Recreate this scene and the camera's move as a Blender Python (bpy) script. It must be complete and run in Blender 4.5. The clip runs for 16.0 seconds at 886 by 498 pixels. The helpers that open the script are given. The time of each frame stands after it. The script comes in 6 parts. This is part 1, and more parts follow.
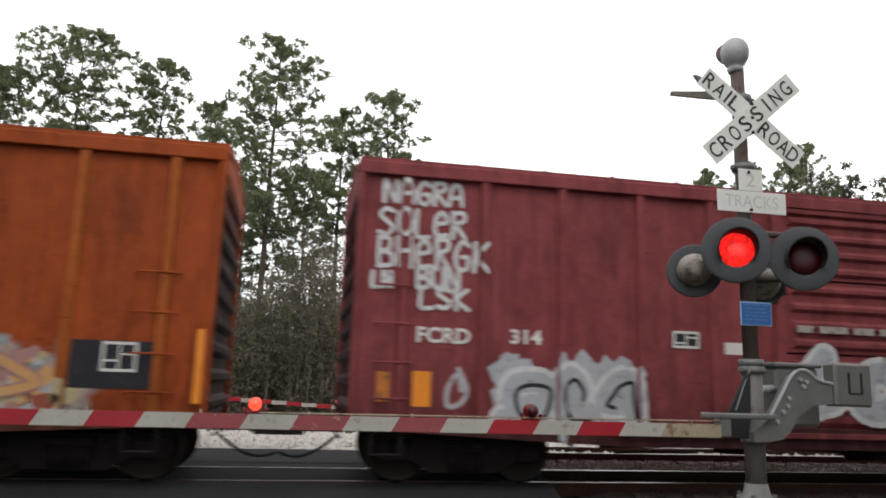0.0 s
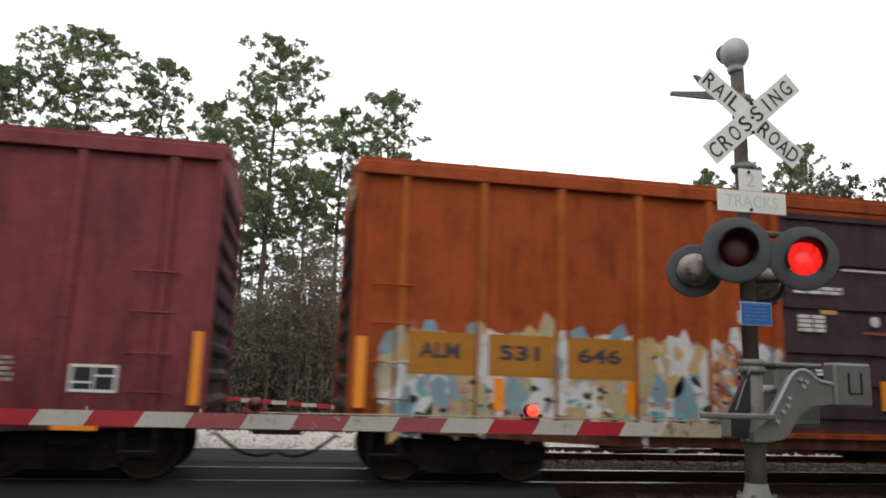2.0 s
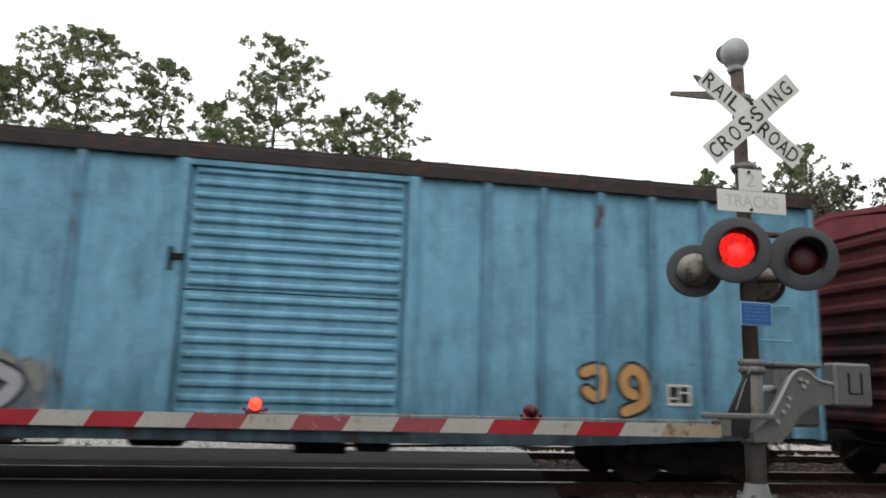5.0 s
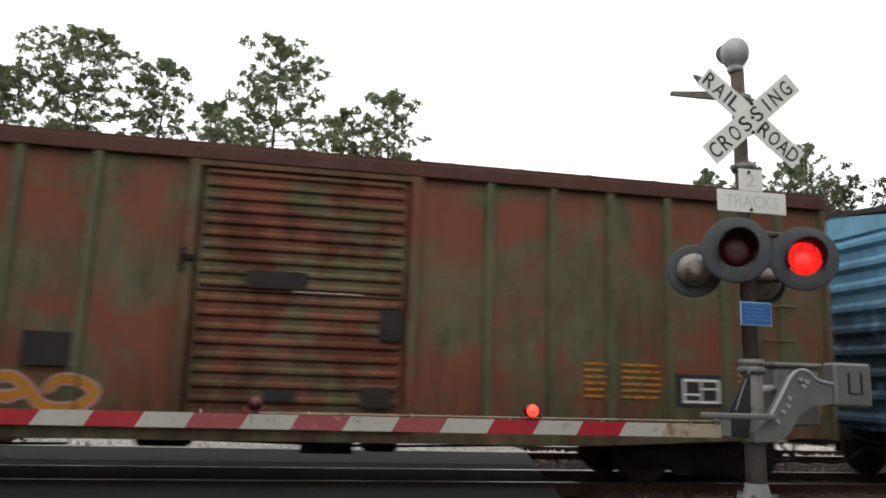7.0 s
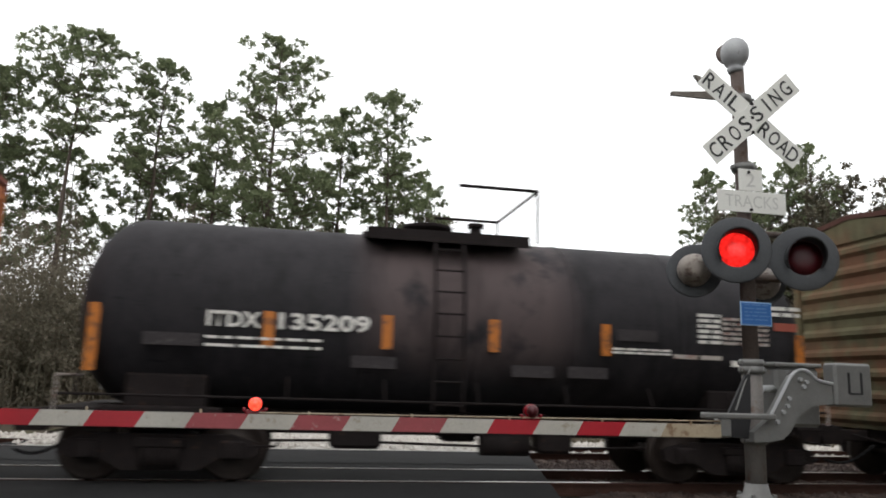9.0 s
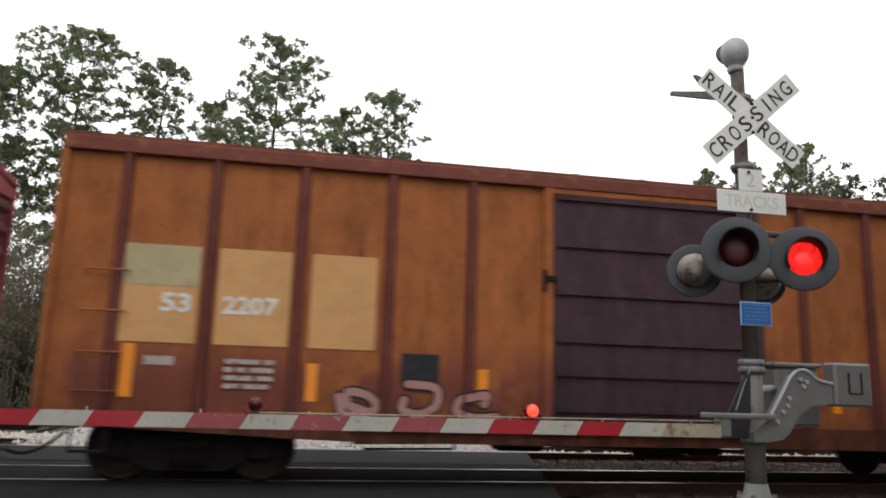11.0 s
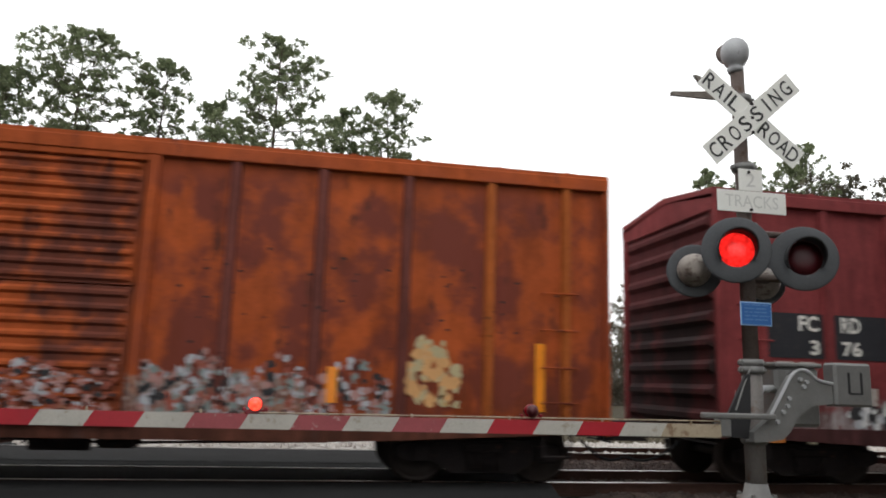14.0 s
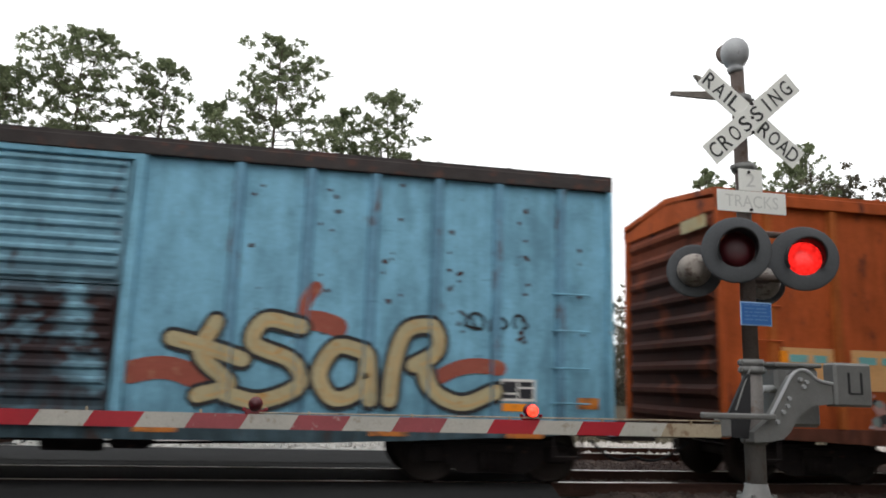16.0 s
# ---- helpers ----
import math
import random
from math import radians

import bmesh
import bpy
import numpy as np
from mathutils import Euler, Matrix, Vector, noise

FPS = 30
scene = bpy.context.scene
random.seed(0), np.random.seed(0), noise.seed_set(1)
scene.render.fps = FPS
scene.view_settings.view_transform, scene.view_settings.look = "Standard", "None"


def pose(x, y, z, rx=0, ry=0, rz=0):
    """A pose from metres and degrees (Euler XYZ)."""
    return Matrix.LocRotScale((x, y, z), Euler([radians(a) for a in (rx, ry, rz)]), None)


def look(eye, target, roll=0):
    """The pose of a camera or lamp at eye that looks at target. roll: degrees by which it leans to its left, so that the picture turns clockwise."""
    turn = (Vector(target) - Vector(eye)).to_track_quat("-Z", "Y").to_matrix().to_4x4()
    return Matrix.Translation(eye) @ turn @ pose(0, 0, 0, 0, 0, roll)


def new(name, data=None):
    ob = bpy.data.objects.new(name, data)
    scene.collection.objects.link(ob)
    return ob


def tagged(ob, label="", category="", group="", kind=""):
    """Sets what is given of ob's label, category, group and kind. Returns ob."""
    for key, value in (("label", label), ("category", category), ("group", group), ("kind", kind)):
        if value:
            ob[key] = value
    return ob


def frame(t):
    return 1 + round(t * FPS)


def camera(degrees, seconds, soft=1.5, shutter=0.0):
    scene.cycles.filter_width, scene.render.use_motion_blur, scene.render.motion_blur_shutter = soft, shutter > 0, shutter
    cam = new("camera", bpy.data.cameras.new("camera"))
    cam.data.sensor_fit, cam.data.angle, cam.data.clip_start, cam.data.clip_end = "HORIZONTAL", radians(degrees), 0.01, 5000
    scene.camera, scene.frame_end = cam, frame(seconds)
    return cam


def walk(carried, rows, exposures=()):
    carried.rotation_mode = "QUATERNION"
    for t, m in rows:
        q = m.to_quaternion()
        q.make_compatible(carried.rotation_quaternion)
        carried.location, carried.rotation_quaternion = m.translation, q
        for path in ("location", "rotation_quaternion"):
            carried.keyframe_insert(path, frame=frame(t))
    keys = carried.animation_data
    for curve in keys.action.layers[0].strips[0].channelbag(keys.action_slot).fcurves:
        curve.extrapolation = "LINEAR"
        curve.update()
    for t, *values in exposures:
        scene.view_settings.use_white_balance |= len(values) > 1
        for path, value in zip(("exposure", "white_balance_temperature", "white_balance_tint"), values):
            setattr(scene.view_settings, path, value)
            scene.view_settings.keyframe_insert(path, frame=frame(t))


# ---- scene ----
DURATION = 16.0
EYE = Vector((0.0, 0.0, 1.36))
YAW, PITCH, ROLL = radians(10.836), radians(10.207), 1.827
AIM = EYE + Vector((math.sin(YAW) * math.cos(PITCH), math.cos(YAW) * math.cos(PITCH), math.sin(PITCH))) * 10
cam = camera(62.19, DURATION, soft=1.85, shutter=0.3)
walk(cam, [(0.0, look(EYE, AIM, ROLL)), (DURATION, look(EYE, AIM, ROLL))], exposures=[(0.0, 0.0), (DURATION, 0.0)])

# ---- world and sun: bright overcast ----
world = bpy.data.worlds.new("overcast")
world.use_nodes = True
wn, wl = world.node_tree.nodes, world.node_tree.links
wn.clear()
sky = wn.new("ShaderNodeTexSky")
sky.sky_type, sky.sun_disc = "NISHITA", False
sky.sun_elevation, sky.sun_rotation = radians(48), radians(200)
cloud = wn.new("ShaderNodeMix")
cloud.data_type = "RGBA"
cloud.inputs["Factor"].default_value = 0.99
cloud.inputs["B"].default_value = (1.0, 1.0, 0.995, 1)
back = wn.new("ShaderNodeBackground")
back.inputs["Strength"].default_value = 1.55
out = wn.new("ShaderNodeOutputWorld")
wl.new(sky.outputs[0], cloud.inputs["A"])
wl.new(cloud.outputs["Result"], back.inputs["Color"])
wl.new(back.outputs[0], out.inputs["Surface"])
scene.world = world
sun = new("sun", bpy.data.lights.new("sun", "SUN"))
sun.data.energy, sun.data.angle, sun.data.color = 0.5, radians(30), (1.0, 0.97, 0.93)
sun.matrix_basis = look((-12, -34, 42), (0, 0, 0))


# ---- materials ----
class Nodes:
    """A small wrapper to write node materials briefly."""

    def __init__(self, name):
        self.m = bpy.data.materials.new(name)
        self.m.use_nodes = True
        self.n, self.l = self.m.node_tree.nodes, self.m.node_tree.links
        self.bsdf = self.n["Principled BSDF"]
        self.coord = self.n.new("ShaderNodeTexCoord").outputs["Object"]

    def put(self, value, socket):
        if isinstance(value, bpy.types.NodeSocket):
            self.l.new(value, socket)
        elif isinstance(value, tuple) and len(value) == 3 and socket.type == "RGBA":
            socket.default_value = (*value, 1)
        else:
            socket.default_value = value

    def mapped(self, scale, shift=(0, 0, 0)):
        nd = self.n.new("ShaderNodeMapping")
        self.l.new(self.coord, nd.inputs["Vector"])
        nd.inputs["Scale"].default_value, nd.inputs["Location"].default_value = scale, shift
        return nd.outputs[0]

    def noise(self, scale, detail=5, stretch=(1, 1, 1), shift=(0, 0, 0), rough=0.6, warp=0.0):
        nd = self.n.new("ShaderNodeTexNoise")
        self.l.new(self.mapped(stretch, shift), nd.inputs["Vector"])
        nd.inputs["Scale"].default_value, nd.inputs["Detail"].default_value = scale, detail
        nd.inputs["Roughness"].default_value, nd.inputs["Distortion"].default_value = rough, warp
        return nd.outputs["Fac"]

    def ramp(self, fac, stops, constant=False):
        nd = self.n.new("ShaderNodeValToRGB")
        el = nd.color_ramp.elements
        while len(el) < len(stops):
            el.new(0.5)
        for e, (p, c) in zip(el, stops):
            e.position = p
            e.color = (*c, 1) if isinstance(c, tuple) else (c, c, c, 1)
        if constant:
            nd.color_ramp.interpolation = "CONSTANT"
        self.l.new(fac, nd.inputs["Fac"])
        return nd.outputs["Color"]

    def mix(self, fac, a, b, mode="MIX"):
        nd = self.n.new("ShaderNodeMix")
        nd.data_type, nd.blend_type = "RGBA", mode
        self.put(fac, nd.inputs["Factor"])
        self.put(a, nd.inputs["A"])
        self.put(b, nd.inputs["B"])
        return nd.outputs["Result"]

    def math(self, op, a, b=0.0):
        nd = self.n.new("ShaderNodeMath")
        nd.operation = op
        self.put(a, nd.inputs[0])
        self.put(b, nd.inputs[1])
        return nd.outputs[0]

    def span(self, value, low, high, edge):
        """1 between low and high, falling to 0 over the edge."""
        outs = []
        for a, b in ((low - edge, low + edge), (high + edge, high - edge)):
            nd = self.n.new("ShaderNodeMapRange")
            self.l.new(value, nd.inputs["Value"])
            nd.inputs["From Min"].default_value, nd.inputs["From Max"].default_value = a, b
            outs.append(nd.outputs["Result"])
        return self.math("MULTIPLY", *outs)

    def xyz(self):
        nd = self.n.new("ShaderNodeSeparateXYZ")
        self.l.new(self.coord, nd.inputs[0])
        return nd.outputs

    def bump(self, height, strength, distance=0.02):
        nd = self.n.new("ShaderNodeBump")
        self.put(height, nd.inputs["Height"])
        nd.inputs["Strength"].default_value, nd.inputs["Distance"].default_value = strength, distance
        self.l.new(nd.outputs[0], self.bsdf.inputs["Normal"])

    def done(self, colour, rough=0.6, metal=0.0, gloss=0.5):
        self.bsdf.inputs["Specular IOR Level"].default_value = gloss
        self.put(colour, self.bsdf.inputs["Base Color"])
        self.put(rough, self.bsdf.inputs["Roughness"])
        self.bsdf.inputs["Metallic"].default_value = metal
        return self.m


def tint(c, k):
    return tuple(min(1.0, v * k) for v in c)


def plain(name, col, rough=0.6, metal=0.0, var=0.25, scale=4.0, bump=0.15, dirt=None, dirty=0.55):
    k = Nodes(name)
    big, fine = k.noise(scale, 4), k.noise(scale * 14, 6)
    c = k.ramp(big, [(0.3, tint(col, 1 - var)), (0.7, tint(col, 1 + var))])
    c = k.mix(0.5, c, k.ramp(fine, [(0.3, tint(col, 1 - var)), (0.7, tint(col, 1 + var))]))
    if dirt:
        c = k.mix(k.ramp(k.noise(scale * 2.3, 7, shift=(3, 7, 1)), [(dirty, 0.0), (dirty + 0.12, 1.0)]), c, dirt)
    if bump:
        k.bump(fine, bump, 0.01)
    return k.done(c, rough, metal, 0.15 if rough >= 0.7 else 0.45)


def glow(name, col, strength):
    k = Nodes(name)
    k.put(col, k.bsdf.inputs["Emission Color"])
    cell = k.n.new("ShaderNodeTexVoronoi")
    cell.inputs["Scale"].default_value = 34
    k.l.new(k.coord, cell.inputs["Vector"])
    k.put(k.math("MULTIPLY", k.math("SUBTRACT", 1.25, cell.outputs["Distance"]), strength), k.bsdf.inputs["Emission Strength"])
    return k.done(tint(col, 0.5), 0.25)


RUST = (0.10, 0.035, 0.018)
DARK = (0.03, 0.026, 0.025)


def car_paint(name, col, rust=0.6, rust_col=RUST, fade=0.25, patches=(), stains=()):
    """Weathered wagon paint: sun-faded panels, downward streaks, rust, and sprayed patches (x0, x1, z0, z1, colours, scale, seed)."""
    k = Nodes(name)
    x, y, z = k.xyz()
    big = k.noise(0.55, 4, shift=(2, 0, 5))
    c = k.ramp(big, [(0.28, tint(col, 1 - fade)), (0.5, col), (0.75, tint(col, 1 + fade))])
    streak = k.noise(1.0, 6, stretch=(7, 7, 0.5))
    c = k.mix(0.5, c, k.ramp(streak, [(0.3, tint(col, 0.5)), (0.65, tint(col, 1.28))]))
    blotch = k.noise(3.4, 9, stretch=(1, 1, 0.7), shift=(7, 3, 2), rough=0.68)
    c = k.mix(0.38, c, k.ramp(blotch, [(0.36, tint(col, 0.45)), (0.5, col), (0.64, tint(col, 1.4))]))
    scuff = k.ramp(k.noise(2.2, 7, stretch=(0.9, 1, 5.0), shift=(1, 6, 4), rough=0.7), [(0.63, 0.0), (0.7, 0.7)])
    c = k.mix(scuff, c, tint(col, 0.3))
    fine = k.noise(26, 5)
    c = k.mix(0.18, c, k.ramp(fine, [(0.35, tint(col, 0.5)), (0.65, tint(col, 1.3))]))
    for x0, x1, z0, z1, colour, amount, seed in stains:
        area = k.math("MULTIPLY", k.span(x, x0, x1, 0.3), k.span(z, z0, z1, 0.3))
        cut = k.ramp(k.noise(1.6, 6, stretch=(1, 1, 0.8), shift=(seed, 0, seed)), [(amount - 0.06, 0.0), (amount + 0.06, 1.0)])
        c = k.mix(k.math("MULTIPLY", area, cut), c, colour)
    for x0, x1, z0, z1, colours, scale, seed in patches:
        wob = k.math("MULTIPLY", k.math("SUBTRACT", k.noise(2.2, 3, shift=(seed, 1, 2)), 0.5), 0.85)
        wx, wz = k.math("ADD", x, wob), k.math("ADD", z, wob)
        area = k.math("MULTIPLY", k.span(wx, x0, x1, 0.05), k.span(wz, z0, z1, 0.05))
        n = len(colours)
        body = k.ramp(k.noise(scale, 2, stretch=(1, 1, 0.55), shift=(seed, seed, 0), warp=0.9),
                      [(0.0 if i == 0 else 0.33 + 0.36 * i / n, q) for i, q in enumerate(colours)], constant=True)
        body = k.mix(0.3, body, k.ramp(k.noise(9, 5), [(0.35, tint(col, 0.7)), (0.65, (0.5, 0.48, 0.45))]))
        c = k.mix(area, c, body)
    splash = k.ramp(k.noise(2.0, 7, stretch=(2.2, 1, 0.5), shift=(4, 0, 3), rough=0.7), [(0.36, 0.0), (0.56, 0.8)])
    c = k.mix(k.math("MULTIPLY", splash, k.span(z, -1.0, 1.15, 0.55)), c, tint(col, 0.3))
    low = k.ramp(k.noise(2.6, 8, stretch=(1.4, 1, 0.55), shift=(0, 0, 9)), [(rust, 0.0), (rust + 0.09, 1.0)])
    c = k.mix(low, c, rust_col)
    grime = k.ramp(k.noise(1.3, 6, stretch=(2, 1, 0.6), shift=(5, 2, 0)), [(0.5, 0.0), (0.75, 0.55)])
    c = k.mix(grime, c, tint(col, 0.33))
    k.bump(k.mix(0.5, fine, low), 0.2, 0.012)
    return k.done(c, k.ramp(big, [(0.3, 0.6), (0.7, 0.85)]), gloss=0.16)


M = {}
M["asphalt"] = plain("asphalt", (0.019, 0.019, 0.0195), 0.95, var=0.35, scale=0.9, bump=0.5, dirt=(0.035, 0.034, 0.034), dirty=0.62)
M["concrete"] = plain("concrete", (0.42, 0.4, 0.375), 0.85, var=0.22, scale=2, bump=0.4, dirt=(0.2, 0.17, 0.14))
M["ballast"] = plain("ballast", (0.06, 0.045, 0.04), 0.95, var=0.6, scale=5, bump=1.0, dirt=(0.14, 0.12, 0.11), dirty=0.62)
M["pale_stone"] = plain("pale_stone", (0.48, 0.455, 0.42), 0.9, var=0.3, scale=4, bump=0.8, dirt=(0.2, 0.17, 0.15))
M["stone"] = plain("stone", (0.2, 0.17, 0.15), 0.9, var=0.5, scale=3, bump=0.4)
M["dirt"] = plain("dirt", (0.06, 0.047, 0.036), 0.95, var=0.4, scale=0.6, bump=0.7, dirt=(0.07, 0.08, 0.035), dirty=0.52)
M["tie"] = plain("tie", (0.07, 0.05, 0.04), 0.9, var=0.4, scale=5, bump=0.5)
M["rail_side"] = plain("rail_side", (0.06, 0.032, 0.025), 0.8, metal=0.2, var=0.35, scale=4)
M["rail_top"] = plain("rail_top", (0.6, 0.58, 0.56), 0.28, metal=1.0, var=0.1, scale=3, bump=0.03)
M["iron"] = plain("iron", (0.02, 0.016, 0.016), 0.8, metal=0.2, var=0.4, scale=5, dirt=(0.06, 0.035, 0.025), dirty=0.6)
M["wheel"] = plain("wheel", (0.028, 0.02, 0.017), 0.6, metal=0.4, var=0.35, scale=6)
M["tread"] = plain("tread", (0.4, 0.38, 0.36), 0.35, metal=1.0, var=0.15, scale=6, bump=0.05)
M["rubber"] = plain("rubber", (0.015, 0.015, 0.016), 0.7, var=0.3, scale=8)
M["galvanised"] = plain("galvanised", (0.185, 0.185, 0.18), 0.55, metal=0.4, var=0.2, scale=6, bump=0.1, dirt=(0.2, 0.18, 0.16), dirty=0.6)
M["bell_grey"] = plain("bell_grey", (0.36, 0.37, 0.38), 0.5, metal=0.2, var=0.15, scale=6, bump=0.06, dirt=(0.2, 0.19, 0.18), dirty=0.62)
M["mast_metal"] = plain("mast_metal", (0.16, 0.148, 0.14), 0.6, metal=0.3, var=0.25, scale=5, bump=0.15, dirt=(0.13, 0.09, 0.07), dirty=0.55)
M["mast_brown"] = plain("mast_brown", (0.12, 0.095, 0.085), 0.7, metal=0.2, var=0.3, scale=5, bump=0.15, dirt=(0.08, 0.05, 0.035))
M["signal_black"] = plain("signal_black", (0.082, 0.086, 0.092), 0.75, var=0.15, scale=4, bump=0.08, dirt=(0.14, 0.14, 0.14), dirty=0.62)
M["hood_black"] = plain("hood_black", (0.02, 0.02, 0.022), 0.6, var=0.2, scale=6)
M["sign_white"] = plain("sign_white", (0.74, 0.74, 0.7), 0.5, var=0.06, scale=5, bump=0.03, dirt=(0.5, 0.48, 0.42), dirty=0.66)
M["letter_black"] = plain("letter_black", (0.02, 0.022, 0.022), 0.5, var=0.2, scale=8, bump=0)
M["letter_faded"] = plain("letter_faded", (0.55, 0.55, 0.52), 0.6, var=0.1, scale=8, bump=0)
M["letter_white"] = plain("letter_white", (0.68, 0.66, 0.62), 0.65, var=0.12, scale=6, bump=0.05, dirt=(0.3, 0.22, 0.2), dirty=0.62)
M["letter_dim"] = plain("letter_dim", (0.4, 0.36, 0.33), 0.7, var=0.2, scale=6, bump=0.05, dirt=(0.2, 0.09, 0.08), dirty=0.52)
M["letter_navy"] = plain("letter_navy", (0.035, 0.035, 0.05), 0.65, var=0.2, scale=6, bump=0.05)
M["dull_plate"] = plain("dull_plate", (0.045, 0.04, 0.042), 0.7, var=0.25, scale=8, bump=0.05, dirt=(0.1, 0.09, 0.09), dirty=0.58)
M["housing_grey"] = plain("housing_grey", (0.24, 0.21, 0.185), 0.6, metal=0.1, var=0.2, scale=7, bump=0.1, dirt=(0.1, 0.07, 0.055), dirty=0.52)
M["blue_sign"] = plain("blue_sign", (0.035, 0.13, 0.36), 0.5, var=0.12, scale=6, bump=0.03)
M["pale_blue"] = plain("pale_blue", (0.3, 0.47, 0.7), 0.5, var=0.1, scale=6, bump=0)
M["dim_blue"] = plain("dim_blue", (0.1, 0.22, 0.45), 0.5, var=0.1, scale=6, bump=0)
M["stripe_red"] = plain("stripe_red", (0.36, 0.013, 0.024), 0.4, var=0.12, scale=5, bump=0.03)
M["stripe_faded"] = plain("stripe_faded", (0.29, 0.06, 0.068), 0.55, var=0.2, scale=7, bump=0.05, dirt=(0.42, 0.3, 0.28), dirty=0.62)
M["stripe_white"] = plain("stripe_white", (0.43, 0.41, 0.365), 0.55, var=0.14, scale=5, bump=0.05, dirt=(0.27, 0.23, 0.17), dirty=0.57)
M["arm_tan"] = plain("arm_tan", (0.34, 0.28, 0.2), 0.55, var=0.25, scale=6, bump=0.08, dirt=(0.2, 0.13, 0.08), dirty=0.52)
M["weathered_wood"] = plain("weathered_wood", (0.19, 0.17, 0.15), 0.85, var=0.35, scale=9, bump=0.4)
M["lit_red"] = glow("lit_red", (1.0, 0.02, 0.016), 1.3)
M["lit_amber"] = glow("lit_amber", (1.0, 0.05, 0.025), 3.0)
M["dark_lens"] = plain("dark_lens", (0.06, 0.004, 0.008), 0.45, var=0.3, scale=12, bump=0.1)
M["red_cap"] = plain("red_cap", (0.2, 0.008, 0.016), 0.25, var=0.25, scale=12, bump=0.05)
M["reflector"] = plain("reflector", (0.85, 0.27, 0.01), 0.4, var=0.12, scale=5, bump=0.02, dirt=(0.5, 0.16, 0.02), dirty=0.6)
M["reflector_worn"] = plain("reflector_worn", (0.5, 0.16, 0.02), 0.55, var=0.25, scale=5, bump=0.03, dirt=(0.2, 0.08, 0.03), dirty=0.5)
M["rust_spot"] = plain("rust_spot", (0.07, 0.035, 0.028), 0.85, var=0.4, scale=20)
M["bark"] = plain("bark", (0.075, 0.058, 0.048), 0.9, var=0.4, scale=3, bump=0.7)
M["glass"] = plain("glass", (0.03, 0.035, 0.04), 0.06, var=0.1, scale=1, bump=0)
M["car_white"] = plain("car_white", (0.72, 0.74, 0.75), 0.3, var=0.05, scale=1, bump=0)
M["purple_door"] = car_paint("purple_door", (0.072, 0.042, 0.052), 0.7, (0.09, 0.035, 0.02), 0.12)
M["tank_black"] = car_paint("tank_black", (0.03, 0.028, 0.031), 0.74, (0.07, 0.04, 0.03), 0.2, stains=[(-1.5, 1.3, 1.6, 3.6, (0.085, 0.066, 0.066), 0.42, 3)])


def leaf_mat(name, a, b, c):
    k = Nodes(name)
    isle = k.n.new("ShaderNodeNewGeometry").outputs["Random Per Island"]
    col = k.ramp(isle, [(0.0, a), (0.5, b), (1.0, c)])
    col = k.mix(0.4, col, k.ramp(k.noise(0.35, 3), [(0.35, tint(a, 0.8)), (0.65, tint(c, 1.1))]))
    thin = k.n.new("ShaderNodeBsdfTranslucent")
    k.put(col, thin.inputs["Color"])
    both = k.n.new("ShaderNodeMixShader")
    both.inputs[0].default_value = 0.4
    k.l.new(k.bsdf.outputs[0], both.inputs[1])
    k.l.new(thin.outputs[0], both.inputs[2])
    k.l.new(both.outputs[0], k.n["Material Output"].inputs["Surface"])
    return k.done(col, 0.65)


M["needles"] = leaf_mat("needles", (0.1, 0.13, 0.06), (0.15, 0.185, 0.09), (0.21, 0.24, 0.13))
M["broadleaf"] = leaf_mat("broadleaf", (0.055, 0.055, 0.032), (0.085, 0.08, 0.05), (0.13, 0.11, 0.075))
M["brush"] = leaf_mat("brush", (0.11, 0.103, 0.068), (0.145, 0.13, 0.09), (0.19, 0.155, 0.115))


# ---- mesh helpers ----
def box(bm, x0, x1, y0, y1, z0, z1, bevel=0.0):
    vs = [bm.verts.new(p) for p in ((x0, y0, z0), (x1, y0, z0), (x1, y1, z0), (x0, y1, z0), (x0, y0, z1), (x1, y0, z1), (x1, y1, z1), (x0, y1, z1))]
    fs = [bm.faces.new([vs[i] for i in f]) for f in ((0, 3, 2, 1), (4, 5, 6, 7), (0, 1, 5, 4), (1, 2, 6, 5), (2, 3, 7, 6), (3, 0, 4, 7))]
    if bevel:
        es = list({e for f in fs for e in f.edges})
        bmesh.ops.bevel(bm, geom=es, offset=bevel, segments=1, affect="EDGES", profile=0.5)
    return vs


def rod(bm, p, q, r, r2=None, n=10, caps=True):
    p, q = Vector(p), Vector(q)
    a = (q - p).normalized()
    u = a.orthogonal().normalized()
    w = a.cross(u)
    r2 = r if r2 is None else r2
    rings = []
    for c, rr in ((p, r), (q, r2)):
        rings.append([bm.verts.new(c + rr * (u * math.cos(2 * math.pi * i / n) + w * math.sin(2 * math.pi * i / n))) for i in range(n)])
    for i in range(n):
        f = bm.faces.new((rings[0][i], rings[0][(i + 1) % n], rings[1][(i + 1) % n], rings[1][i]))
        f.smooth = n > 6
    if caps:
        bm.faces.new(rings[0][::-1])
        bm.faces.new(rings[1])


def tube(bm, pts, r, n=8):
    for p, q in zip(pts, pts[1:]):
        rod(bm, p, q, r, n=n)


